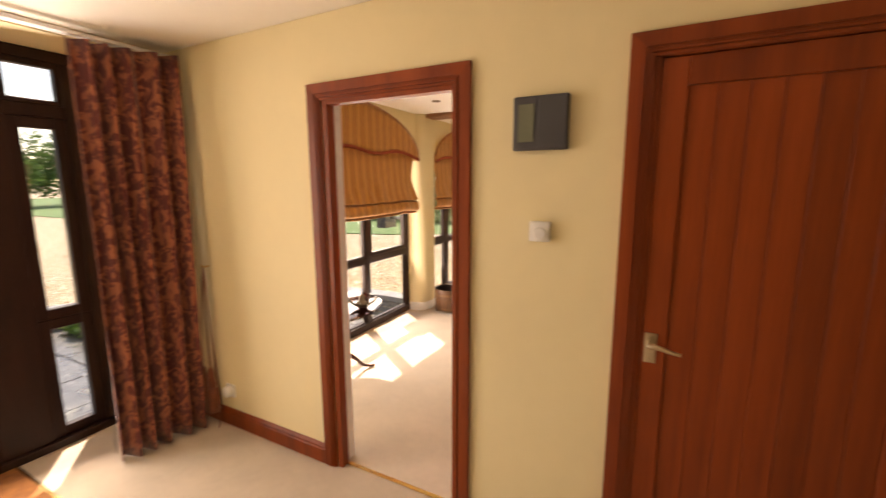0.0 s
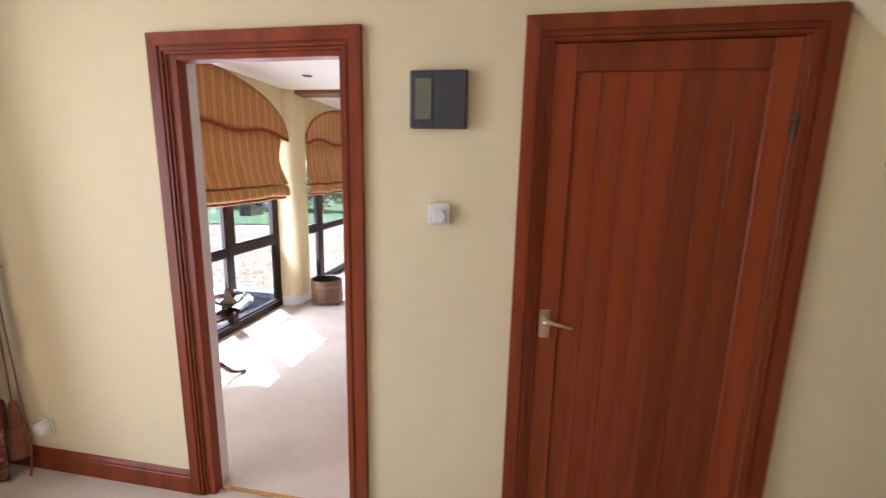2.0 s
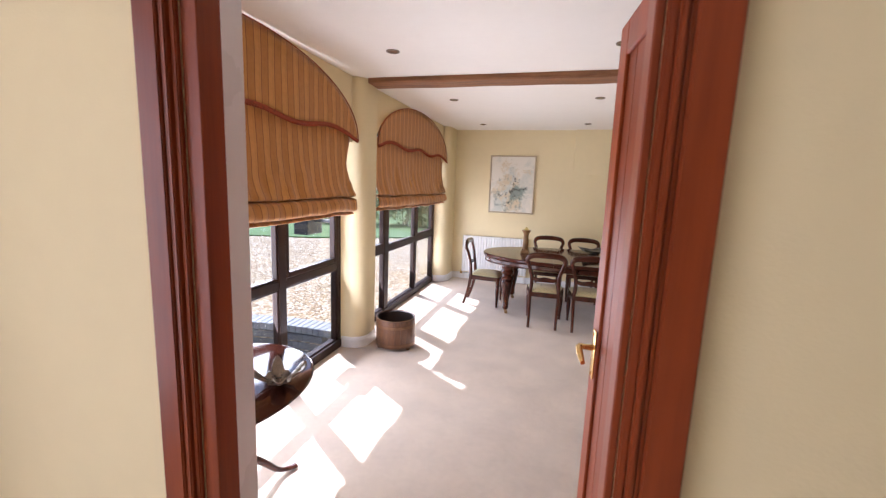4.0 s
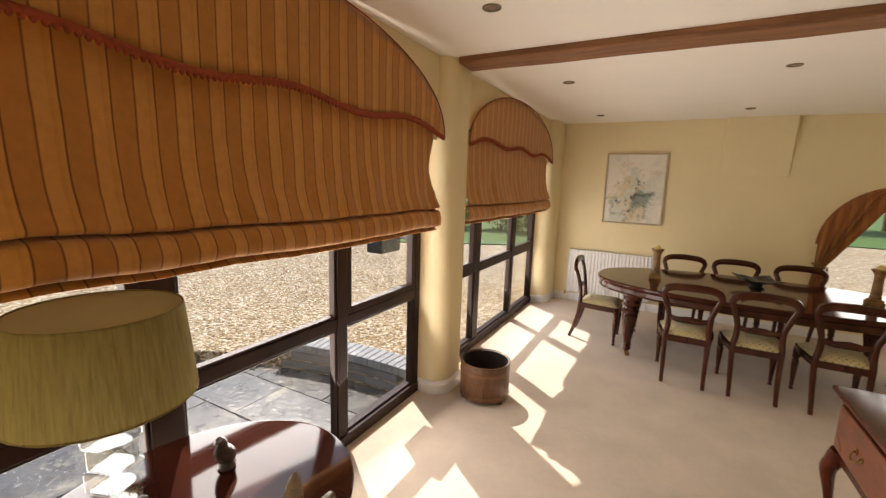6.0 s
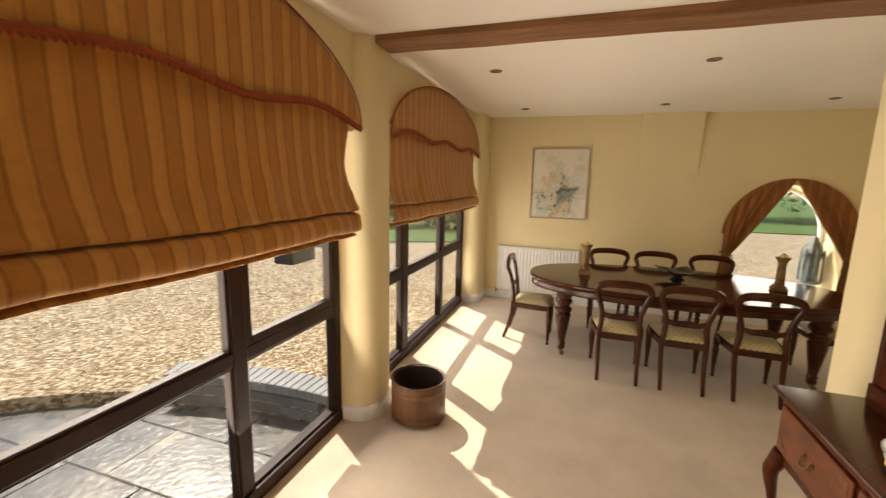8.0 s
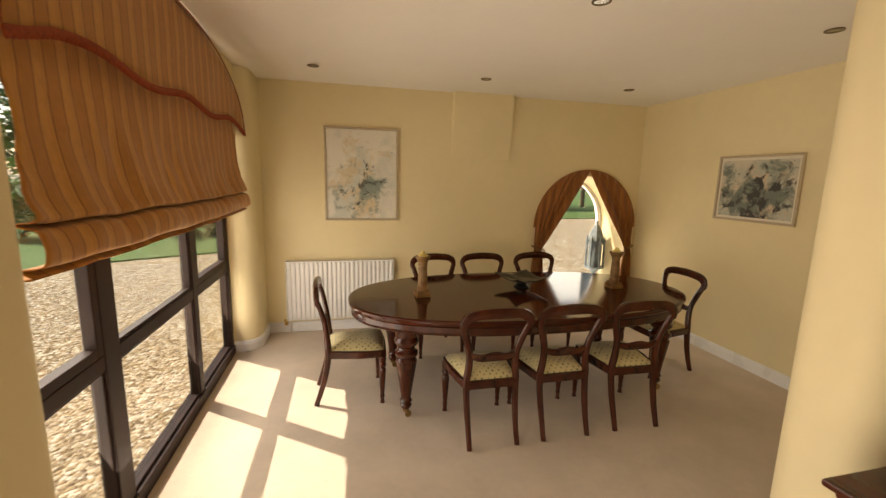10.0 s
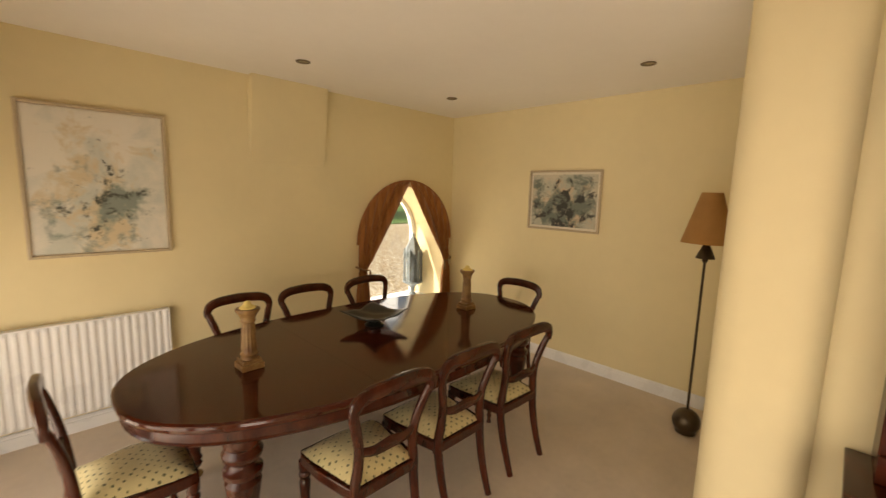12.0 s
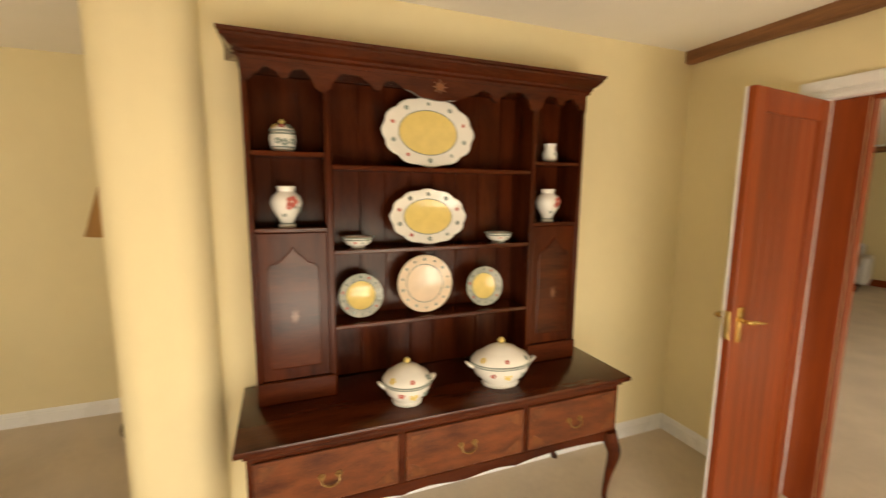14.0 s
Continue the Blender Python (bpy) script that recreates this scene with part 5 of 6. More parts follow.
# ---- radiator ----
ob = thing("radiator", "white panel radiator with vertical ribs below the picture", "radiator", (-1.30, YN, 0))
bm = bmesh.new()
n = 24
wide = 1.02
rows = []
for k in range(n * 6 + 1):
    x = -wide / 2 + wide * k / (n * 6)
    ph = (k % 6) / 6
    d = 0.0 if ph < 0.34 or k in (0, n * 6) else 0.011
    rows.append([bm.verts.new((x, -0.050 - d, z)) for z in (0.13, 0.15, 0.685, 0.705)])
    rows[-1][0].co.y = rows[-1][3].co.y = -0.050
for a, b in zip(rows, rows[1:]):
    for i in range(3):
        bm.faces.new((a[i], b[i], b[i + 1], a[i + 1]))
part("ribbed_panel", bm, WHITE_WOOD, ob, "", 25)
bm = block(-wide / 2, wide / 2, -0.0495, -0.018, 0.125, 0.709, 0.004)
box(bm, -wide / 2 - 0.008, wide / 2 + 0.008, -0.064, -0.014, 0.7095, 0.718, 0.003)
box(bm, -wide / 2 - 0.008, -wide / 2 - 0.0005, -0.064, -0.014, 0.125, 0.709, 0.003)
box(bm, wide / 2 + 0.0005, wide / 2 + 0.008, -0.064, -0.014, 0.125, 0.709, 0.003)
part("casing", bm, WHITE_WOOD, ob)
for s in (-1, 1):
    bm = sweep([(s * (wide / 2 - 0.02), -0.034, 0.128, 0.008, 0.008), (s * (wide / 2 - 0.02), -0.034, 0.06, 0.008, 0.008), (s * (wide / 2 - 0.02), -0.034, 0.0, 0.008, 0.008)], 8)
    part("pipe", bm, WHITE_PLASTIC, ob, "", 50)
part("valve", lathe([(0.012, 0.05), (0.018, 0.06), (0.018, 0.10), (0.012, 0.11)], 12, at=(-wide / 2 - 0.02, -0.034, 0.03)), BRASS, ob, "", 40)
for x in (-0.3, 0.3):
    part("bracket", block(x - 0.015, x + 0.015, -0.0175, -0.001, 0.3, 0.6, 0.001, 1), WHITE_PLASTIC, ob)


# ---- pictures ----
def painting(name, seed, paper, washes, low):
    """Loose ink and wash on pale paper; the washes crowd towards the middle and lower part."""
    m = bpy.data.materials.new(name)
    m.use_nodes = True
    nt = m.node_tree
    b = nt.nodes["Principled BSDF"]
    b.inputs["Roughness"].default_value = 0.45
    co = nt.nodes.new("ShaderNodeTexCoord")
    mp = nt.nodes.new("ShaderNodeMapping")
    mp.inputs["Location"].default_value = (seed, seed * 0.7, seed * 1.3)
    nt.links.new(co.outputs["Object"], mp.inputs[0])
    gr = nt.nodes.new("ShaderNodeTexGradient")
    gr.gradient_type = "SPHERICAL"
    gm = nt.nodes.new("ShaderNodeMapping")
    gm.inputs["Scale"].default_value = tuple(v * 0.75 for v in low)
    gm.inputs["Location"].default_value = (0, 0, 0.12)
    nt.links.new(co.outputs["Object"], gm.inputs[0])
    nt.links.new(gm.outputs[0], gr.inputs[0])
    last = None
    for i, (colour, scale, lo, hi) in enumerate(washes):
        n = nt.nodes.new("ShaderNodeTexNoise")
        n.inputs["Scale"].default_value, n.inputs["Detail"].default_value, n.inputs["Distortion"].default_value = scale, 9, 0.35
        n.inputs["Roughness"].default_value = 0.66
        off = nt.nodes.new("ShaderNodeMapping")
        off.inputs["Location"].default_value = (i * 3.1, i * 1.7, i * 2.3)
        nt.links.new(mp.outputs[0], off.inputs[0])
        nt.links.new(off.outputs[0], n.inputs[0])
        ad = nt.nodes.new("ShaderNodeMath")
        ad.operation = "MULTIPLY_ADD"
        ad.inputs[1].default_value = 0.42
        nt.links.new(gr.outputs[1], ad.inputs[0])
        nt.links.new(n.outputs[0], ad.inputs[2])
        rg = nt.nodes.new("ShaderNodeMapRange")
        rg.inputs[1].default_value, rg.inputs[2].default_value = lo, hi
        nt.links.new(ad.outputs[0], rg.inputs[0])
        mix = nt.nodes.new("ShaderNodeMix")
        mix.data_type = "RGBA"
        nt.links.new(rg.outputs[0], mix.inputs[0])
        if last is None:
            mix.inputs[6].default_value = (*paper, 1)
        else:
            nt.links.new(last, mix.inputs[6])
        mix.inputs[7].default_value = (*colour, 1)
        last = mix.outputs[2]
    nt.links.new(last, b.inputs["Base Color"])
    return m


FRAME_PALE = material("pale_gilt_frame", (0.52, 0.42, 0.28), 0.4, vary=0.15, scale=20, stretch=(4, 4, 4), coat=0.2)
PIC_GLASS = glass("picture_glass")


def picture(label, wide, tall, m, art, mount=0.0):
    """Framed picture: back on y = 0, seen from -y."""
    ob = thing("framed_picture", label, "picture", group="pictures in the dining room")
    f = 0.018
    bm = bmesh.new()
    for q in ((-wide / 2, -wide / 2 + f, -tall / 2, tall / 2), (wide / 2 - f, wide / 2, -tall / 2, tall / 2), (-wide / 2 + f, wide / 2 - f, -tall / 2, -tall / 2 + f), (-wide / 2 + f, wide / 2 - f, tall / 2 - f, tall / 2)):
        box(bm, q[0], q[1], -0.024, -0.002, q[2], q[3], 0.004)
    part("frame", bm, FRAME_PALE, ob, "thin pale gilt frame")
    if mount:
        part("mount", block(-wide / 2 + f * 0.8, wide / 2 - f * 0.8, -0.0065, -0.004, -tall / 2 + f * 0.8, tall / 2 - f * 0.8), MOUNT, ob, "cream card mount")
        f += mount
    part("painting", block(-wide / 2 + f * 0.8, wide / 2 - f * 0.8, -0.010, -0.007 if mount else -0.004, -tall / 2 + f * 0.8, tall / 2 - f * 0.8), art, ob)
    ob.matrix_world = m
    return ob


MOUNT = material("cream_mount_card", (0.74, 0.69, 0.57), 0.8, vary=0.03)
PAPER = (0.74, 0.68, 0.55)
ART1 = painting("pale_abstract_wash", 2.0, (0.78, 0.74, 0.64), (((0.58, 0.60, 0.53), 3.6, 0.70, 0.90), ((0.66, 0.56, 0.38), 6.0, 0.82, 0.92), ((0.24, 0.29, 0.25), 6.0, 0.84, 0.96), ((0.07, 0.075, 0.06), 10.0, 0.89, 0.96)), (1.5, 1, 1.3))
ART2 = painting("green_abstract_wash", 9.0, (0.64, 0.58, 0.45), (((0.44, 0.46, 0.38), 4.0, 0.66, 0.86), ((0.58, 0.46, 0.32), 7.0, 0.80, 0.90), ((0.15, 0.18, 0.15), 6.0, 0.76, 0.88), ((0.04, 0.04, 0.035), 10.0, 0.84, 0.92)), (1.3, 1, 1.5))
picture("tall pale abstract watercolour in thin gilt frame", 0.70, 0.89, pose(-1.088, YN - 0.001, 1.553), ART1, 0.012)
picture("small green abstract watercolour in thin gilt frame", 0.715, 0.548, pose(XE - 0.001, 4.592, 1.512, 0, 0, -90), ART2, 0.030)

# ---- ceiling spotlights ----
RIM = material("dull_bronze_rim", (0.20, 0.15, 0.09), 0.5, metal=0.7, vary=0.1, scale=20)
LAMP_FACE = material("unlit_lamp_reflector", (0.35, 0.33, 0.30), 0.25, metal=0.8, vary=0.2, scale=60)


def downlight():
    ob = thing("ceiling_spotlight", "small recessed ceiling spotlight with brass rim, unlit", "spotlight", group="recessed ceiling spotlights")
    bm = bmesh.new()
    rings = [[bm.verts.new((r * math.cos(2 * math.pi * k / 28), r * math.sin(2 * math.pi * k / 28), z)) for k in range(28)] for r, z in ((0.046, -0.0005), (0.045, -0.005), (0.036, -0.007), (0.033, -0.004), (0.032, -0.001))]
    for a, b in zip(rings, rings[1:]):
        for i in range(28):
            bm.faces.new((a[i], b[i], b[(i + 1) % 28], a[(i + 1) % 28]))
    part("rim", bm, RIM, ob, "dull bronze rim", 40)
    part("lamp_face", lathe([(0.0325, -0.003), (0.030, -0.001)], 24), LAMP_FACE, ob, "", 40)
    return ob


first = downlight()
first.matrix_world = pose(-1.48, 3.71, H)
for x, y in ((-0.06, 3.74), (1.345, 3.70), (-1.48, 5.40), (-0.07, 5.37), (1.30, 5.33), (-1.505, 2.138), (-0.062, 2.20)):
    copy_thing(first, pose(x, y, H))

# ---- arched window curtains and lantern ----
DRAPE = striped("rust_gold_striped_curtain", 0, 0.10, (0.40, 0.165, 0.050), (0.33, 0.125, 0.036), (0.23, 0.080, 0.024), translucent=0.12)
for s in (-1, 1):
    ob = thing("curtain", "rust and gold striped arched curtain tied back with cord", "curtain", (AX, YN - 0.03, 0), group="curtains at the arched window")
    rows = []
    for j in range(33):
        f = j / 32
        row = []
        for k in range(41):
            u = k / 40
            tz = 1.655 - 0.62 * (1 - math.sqrt(max(0, 1 - min(1, (0.61 * (1 - u)) / 0.615) ** 2)))
            top_x = 0.61 * (1 - u)
            if f < 0.62:
                g = f / 0.62
                z = tz + (0.80 - tz) * g
                sag = g ** 1.6
                x = top_x + (0.52 + 0.085 * (1 - u) - top_x) * (g ** (0.55 + 0.9 * (1 - u)) if u < 1 else g ** 1.05)
            else:
                g = (f - 0.62) / 0.38
                z = 0.80 - 0.50 * g
                x = 0.52 + 0.085 * (1 - u) + (u - 0.5) * -0.06 * math.sin(g * 1.6)
            pl = 0.024 * math.sin(u * 34 + f * 1.5 + 1.2 * math.sin(u * 7)) * (0.35 + 0.65 * f) * (0.35 if abs(f - 0.62) < 0.04 else 1)
            row.append((s * x, pl - 0.01, z))
        rows.append(row)
    cloth(rows, 0.004, DRAPE, "drape", ob)
    part("tieback", sweep([(s * 0.50, -0.035, 0.795, 0.009, 0.009), (s * 0.56, -0.045, 0.80, 0.009, 0.009), (s * 0.615, -0.03, 0.82, 0.009, 0.009), (s * 0.625, 0.02, 0.83, 0.008, 0.008)], 8), GILT, ob, "gold cord tieback", 50)
    part("tassel", lathe([(0.004, 0.09), (0.012, 0.075), (0.010, 0.06), (0.016, 0.0), (0.002, -0.002)], 12, at=(s * 0.505, -0.045, 0.70)), GILT, ob, "", 40)
    part("heading", sweep([(s * 0.62 * math.cos(a), -0.005, 1.04 + 0.62 * math.sin(a), 0.012, 0.010) for a in [math.pi / 2 * q / 16 for q in range(17)]], 6, steps=1), DRAPE, ob, "", 60)

SLATE = material("blue_grey_weathered_metal", (0.24, 0.29, 0.31), 0.55, second=(0.12, 0.15, 0.16), scale=14, bump=0.4, bump_scale=60)
ob = thing("gothic_lantern", "blue grey gothic arched lantern on the window sill", "lantern", (1.795, YN + 0.375, AS + 0.026))
part("pedestal", lathe([(0.045, 0), (0.048, 0.012), (0.022, 0.03), (0.022, 0.08), (0.06, 0.125), (0.118, 0.15), (0.122, 0.172)], 8), SLATE, ob, "", 30)
part("core", lathe([(0.088, 0.1725), (0.088, 0.50)], 6), SLATE, ob, "", 20)
for k in range(6):
    a = 2 * math.pi * (k + 0.5) / 6
    c, w = math.cos(a), math.sin(a)
    part("column", lathe([(0.016, 0.1725), (0.013, 0.19), (0.013, 0.47), (0.018, 0.49), (0.014, 0.50), (0.003, 0.56)], 10, at=(0.102 * c, 0.102 * w, 0)), SLATE, ob, "", 40)
    b = 2 * math.pi * k / 6
    turn = Matrix.Rotation(b, 3, "Z")
    arch = [(-0.040, 0.36), (-0.036, 0.41), (-0.022, 0.455), (0, 0.49), (0.022, 0.455), (0.036, 0.41), (0.040, 0.36)]
    part("arch", sweep([(*(turn @ Vector((0.094, y, 0)))[:2], z, 0.006, 0.006) for y, z in arch], 6), SLATE, ob, "pointed arch moulding", 50)
part("roof", lathe([(0.108, 0.5005), (0.104, 0.52), (0.090, 0.57), (0.062, 0.63), (0.026, 0.69), (0.012, 0.70), (0.020, 0.715), (0.004, 0.745)], 6), SLATE, ob, "pointed roof", 20)

# ---- floor lamp ----
TAN = material("tan_parchment_shade", (0.50, 0.27, 0.10), 0.7, vary=0.06, scale=8, translucent=0.3, spec=0.2)
ob = thing("floor_lamp", "bronze floor lamp with ball base and tan cone shade", "lamp", (1.60, 3.335, 0))
part("ball_base", lathe([(0.05, 0.0), (0.062, 0.006), *[(0.085 * math.sin(a), 0.085 - 0.085 * math.cos(a)) for a in [0.9 + 2.1 * q / 12 for q in range(13)]]], 24), DARK_METAL, ob, "", 50)
part("pole", lathe([(0.008, 0.168), (0.008, 1.16), (0.010, 1.165)], 12), DARK_METAL, ob, "", 50)
part("collar", lathe([(0.012, 1.165), (0.018, 1.175), (0.012, 1.188), (0.055, 1.19), (0.052, 1.20), (0.020, 1.275), (0.014, 1.285), (0.010, 1.35)], 18), DARK_METAL, ob, "", 40)
bm = bmesh.new()
rings = [[bm.verts.new((r * math.cos(2 * math.pi * k / 40), r * math.sin(2 * math.pi * k / 40), z)) for k in range(40)] for r, z in ((0.148, 1.288), (0.0585, 1.605), (0.057, 1.605), (0.1465, 1.288))]
for a, b in zip(rings, rings[1:] + rings[:1]):
    for i in range(40):
        bm.faces.new((a[i], a[(i + 1) % 40], b[(i + 1) % 40], b[i]))
part("shade", bm, TAN, ob, "tan parchment cone shade", 40)
for a in (0, 120, 240):
    c, s = math.cos(radians(a)), math.sin(radians(a))
    part("shade_arm", sweep([(0, 0, 1.349, 0.003, 0.003), (c * 0.07, s * 0.07, 1.40, 0.002, 0.002), (c * 0.118, s * 0.118, 1.388, 0.002, 0.002)], 6), DARK_METAL, ob)

# ---- hall wall fittings ----
CHARCOAL = material("charcoal_plastic", (0.055, 0.055, 0.062), 0.45, vary=0.06, scale=20)
SCREEN = material("grey_green_display", (0.16, 0.17, 0.12), 0.2, vary=0.05, scale=8)
ob = thing("alarm_keypad", "square charcoal wall keypad with grey display", "keypad", (0.1115, 0, 1.805))
part("body", block(-0.103, 0.103, -0.030, -0.001, -0.099, 0.099, 0.006), CHARCOAL, ob)
part("cover", block(-0.006, 0.099, -0.035, -0.0305, -0.094, 0.094, 0.003), CHARCOAL, ob)
part("display", block(-0.082, -0.022, -0.0335, -0.0305, -0.068, 0.070, 0.001, 1), SCREEN, ob, "grey green display window")
part("button", lathe([(0.006, 0), (0.005, 0.003)], 12, at=(-0.06, -0.0305, -0.083), turn=Matrix.Rotation(radians(90), 3, "X")), CHARCOAL, ob)
ob = thing("thermostat", "small square white room thermostat with round dial", "thermostat", (0.1215, 0, 1.3985))
part("body", block(-0.040, 0.040, -0.028, -0.001, -0.039, 0.039, 0.005), WHITE_PLASTIC, ob)
part("dial", lathe([(0.026, 0.0), (0.026, 0.006), (0.022, 0.010)], 28, at=(0.004, -0.0285, -0.008), turn=Matrix.Rotation(radians(90), 3, "X")), WHITE_PLASTIC, ob, "", 40)
STONE = material("carved_buff_plaster", (0.33, 0.25, 0.15), 0.8, vary=0.18, scale=18, bump=0.6, bump_scale=70)
ob = thing("wall_sconce", "half-bowl buff plaster wall light with scroll and finial", "wall light", (1.648, 0, 1.515))
bm = bmesh.new()
prof = ((0.012, -0.062), (0.030, -0.055), (0.070, -0.030), (0.098, 0.010), (0.110, 0.055), (0.112, 0.080), (0.118, 0.086), (0.118, 0.098), (0.108, 0.100), (0.098, 0.06), (0.05, -0.01))
rings = [[bm.verts.new((r * math.cos(a), -r * math.sin(a) * 0.85 - 0.001, z)) for a in [math.pi * k / 24 for k in range(25)]] for r, z in prof]
for a, b in zip(rings, rings[1:]):
    for i in range(24):
        bm.faces.new((a[i], a[i + 1], b[i + 1], b[i]))
bmesh.ops.recalc_face_normals(bm, faces=bm.faces)
part("bowl", bm, STONE, ob, "", 40)
part("finial", lathe([(0.004, -0.094), (0.014, -0.088), (0.016, -0.080), (0.008, -0.072), (0.020, -0.064), (0.022, -0.058), (0.010, -0.05)], 14, at=(0, -0.018, 0)), STONE, ob, "", 45)
for r0, cx in ((0.030, 0.052), (0.018, -0.045)):
    part("scroll", sweep([(cx + r0 * (1 - q / 16) * math.cos(q * 0.55), -0.083 + 0.012 * abs(cx) / 0.05, 0.035 + r0 * (1 - q / 16) * math.sin(q * 0.55), 0.006, 0.006) for q in range(13)], 7, steps=1), STONE, ob, "", 50)
WHITE_SHADE = material("white_fabric_shade", (0.78, 0.76, 0.74), 0.8, vary=0.03, scale=6, translucent=0.2)
ob = thing("table_lamp", "pale lamp with tapered white fabric shade on small table", "lamp", (1.865, -0.45, 0.335))
bm = bmesh.new()
rings = [[bm.verts.new((r * math.cos(2 * math.pi * k / 40), r * math.sin(2 * math.pi * k / 40), z)) for k in range(40)] for r, z in ((0.212, 0.11), (0.150, 0.37), (0.148, 0.37), (0.210, 0.11))]
for a, b in zip(rings, rings[1:] + rings[:1]):
    for i in range(40):
        bm.faces.new((a[i], a[(i + 1) % 40], b[(i + 1) % 40], b[i]))
part("shade", bm, WHITE_SHADE, ob, "", 40)
part("shade_top", lathe([(0.148, 0.364), (0.148, 0.367)], 40), WHITE_SHADE, ob)
part("base", lathe([(0.08, 0.0005), (0.085, 0.01), (0.03, 0.03), (0.05, 0.08), (0.015, 0.13), (0.01, 0.30)], 20), STONE, ob, "", 40)
ob = thing("low_table", "low dark wooden lamp table in the hall", "table", (1.865, -0.45, 0))
part("tabletop", block(-0.15, 0.15, -0.15, 0.15, 0.305, 0.3345, 0.006), OAK, ob)
for sx in (-1, 1):
    for sy in (-1, 1):
        part("leg", lathe([(0.016, 0), (0.022, 0.03), (0.018, 0.22), (0.025, 0.3045)], 12, at=(sx * 0.12, sy * 0.12, 0)), OAK, ob, "", 40)

# hall curtain
def damask(name):
    m = material(name, (0.20, 0.030, 0.018), 0.75, vary=0.15, scale=8, bump=0.4, bump_scale=200, sheen=0.3, translucent=0.0)
    nt = m.node_tree
    b = nt.nodes["Principled BSDF"]
    co = nt.nodes.new("ShaderNodeTexCoord")
    mp = nt.nodes.new("ShaderNodeMapping")
    mp.inputs["Scale"].default_value = (1, 1, 0.7)
    n = nt.nodes.new("ShaderNodeTexNoise")
    n.inputs["Scale"].default_value, n.inputs["Detail"].default_value, n.inputs["Distortion"].default_value = 15, 2.0, 2.4
    nt.links.new(co.outputs["Object"], mp.inputs[0])
    nt.links.new(mp.outputs[0], n.inputs[0])
    rg = nt.nodes.new("ShaderNodeMapRange")
    rg.inputs[1].default_value, rg.inputs[2].default_value = 0.50, 0.55
    nt.links.new(n.outputs[0], rg.inputs[0])
    mix = nt.nodes.new("ShaderNodeMix")
    mix.data_type = "RGBA"
    nt.links.new(rg.outputs[0], mix.inputs[0])
    mix.inputs[6].default_value = (0.115, 0.012, 0.009, 1)
    mix.inputs[7].default_value = (0.36, 0.115, 0.052, 1)
    nt.links.new(mix.outputs[2], b.inputs["Base Color"])
    return m


DAMASK = damask("red_gold_damask")
ob = thing("curtain", "heavy red and gold damask curtain hanging to the floor", "curtain", (-2.16, 0, 0))
rows = []
for j in range(25):
    f = j / 24
    row = []
    for k in range(121):
        u = k / 120
        fold = math.sin(u * 2 * math.pi * 5 + 0.8 * math.sin(u * 9)) * (0.038 + 0.016 * f)
        row.append((fold + 0.02 * noise.noise(Vector((u * 5, f * 2, 4))) + 0.055 * f + 0.13 * (1 - u) ** 2 * (1 - 0.45 * f), -0.055 - 0.055 * f - (0.475 - 0.03 * f) * u, 2.315 - 2.30 * f))
    rows.append(row)
cloth(rows, 0.005, DAMASK, "drape", ob)
part("rail", block(-0.03, 0.03, -2.7, -0.04, 2.326, 2.345, 0.004), WHITE_WOOD, ob)
MAT = material("orange_brown_coir", (0.34, 0.13, 0.035), 0.95, vary=0.25, scale=30, bump=0.9, bump_scale=300)
ob = thing("doormat", "orange brown coir doormat inside the french doors", "doormat", (-2.12, -1.42, 0))
part("pile", block(-0.46, 0.46, -0.56, 0.56, 0.002, 0.014, 0.004), MAT, ob)
part("edging", block(-0.475, 0.475, -0.575, 0.575, 0.001, 0.008, 0.002), BRASS, ob, "brass edging strip")
setting("threshold_strip", block(D1[0] + 0.036, D1[1] - 0.013, 0.035, 0.06, 0.0005, 0.005, 0.002), BRASS, "brass carpet strip in the doorway")
ob = thing("wall_socket", "small white socket with rounded plug beside the curtain", "socket", (-1.885, -0.001, 0.245))
part("plate", block(-0.043, 0.043, -0.010, 0, -0.043, 0.043, 0.003), WHITE_PLASTIC, ob)
part("plug", lathe([(0.036, 0.0), (0.038, 0.008), (0.036, 0.030), (0.026, 0.040), (0.010, 0.043)], 20, at=(0, -0.0105, 0), turn=Matrix.Rotation(radians(90), 3, "X")), WHITE_PLASTIC, ob, "", 50)
RUST_CORD = material("rust_silk_cord", (0.30, 0.085, 0.030), 0.6, second=(0.14, 0.036, 0.014), scale=40, stretch=(3, 3, 0.3), bump=0.6, bump_scale=160, sheen=0.3)
ob = thing("curtain_tieback", "rust silk tieback with two large tassels hanging from a brass hook", "tieback", (-2.005, -0.001, -0.045))
part("hook", sweep([(0, 0, 1.11, 0.006, 0.006), (0, -0.03, 1.11, 0.005, 0.005), (0, -0.045, 1.118, 0.007, 0.007), (0, -0.047, 1.13, 0.004, 0.004)], 8), BRASS, ob, "small brass wall hook", 50)
for dx, dy in ((-0.075, -0.055), (-0.005, -0.050)):
    part("cord", sweep([(0, -0.036, 1.108, 0.004, 0.004), (dx * 0.35, dy, 0.85, 0.004, 0.004), (dx * 0.8, dy, 0.60, 0.004, 0.004), (dx, dy, 0.43, 0.005, 0.005)], 6), RUST_CORD, ob, "", 50)
    part("tassel", lathe([(0.006, 0.44), (0.016, 0.425), (0.019, 0.40), (0.022, 0.35), (0.028, 0.315), (0.022, 0.300), (0.034, 0.285), (0.042, 0.22), (0.046, 0.145), (0.040, 0.135)], 18, at=(dx, dy, 0)), RUST_CORD, ob, "full rust tassel with corded head", 50)
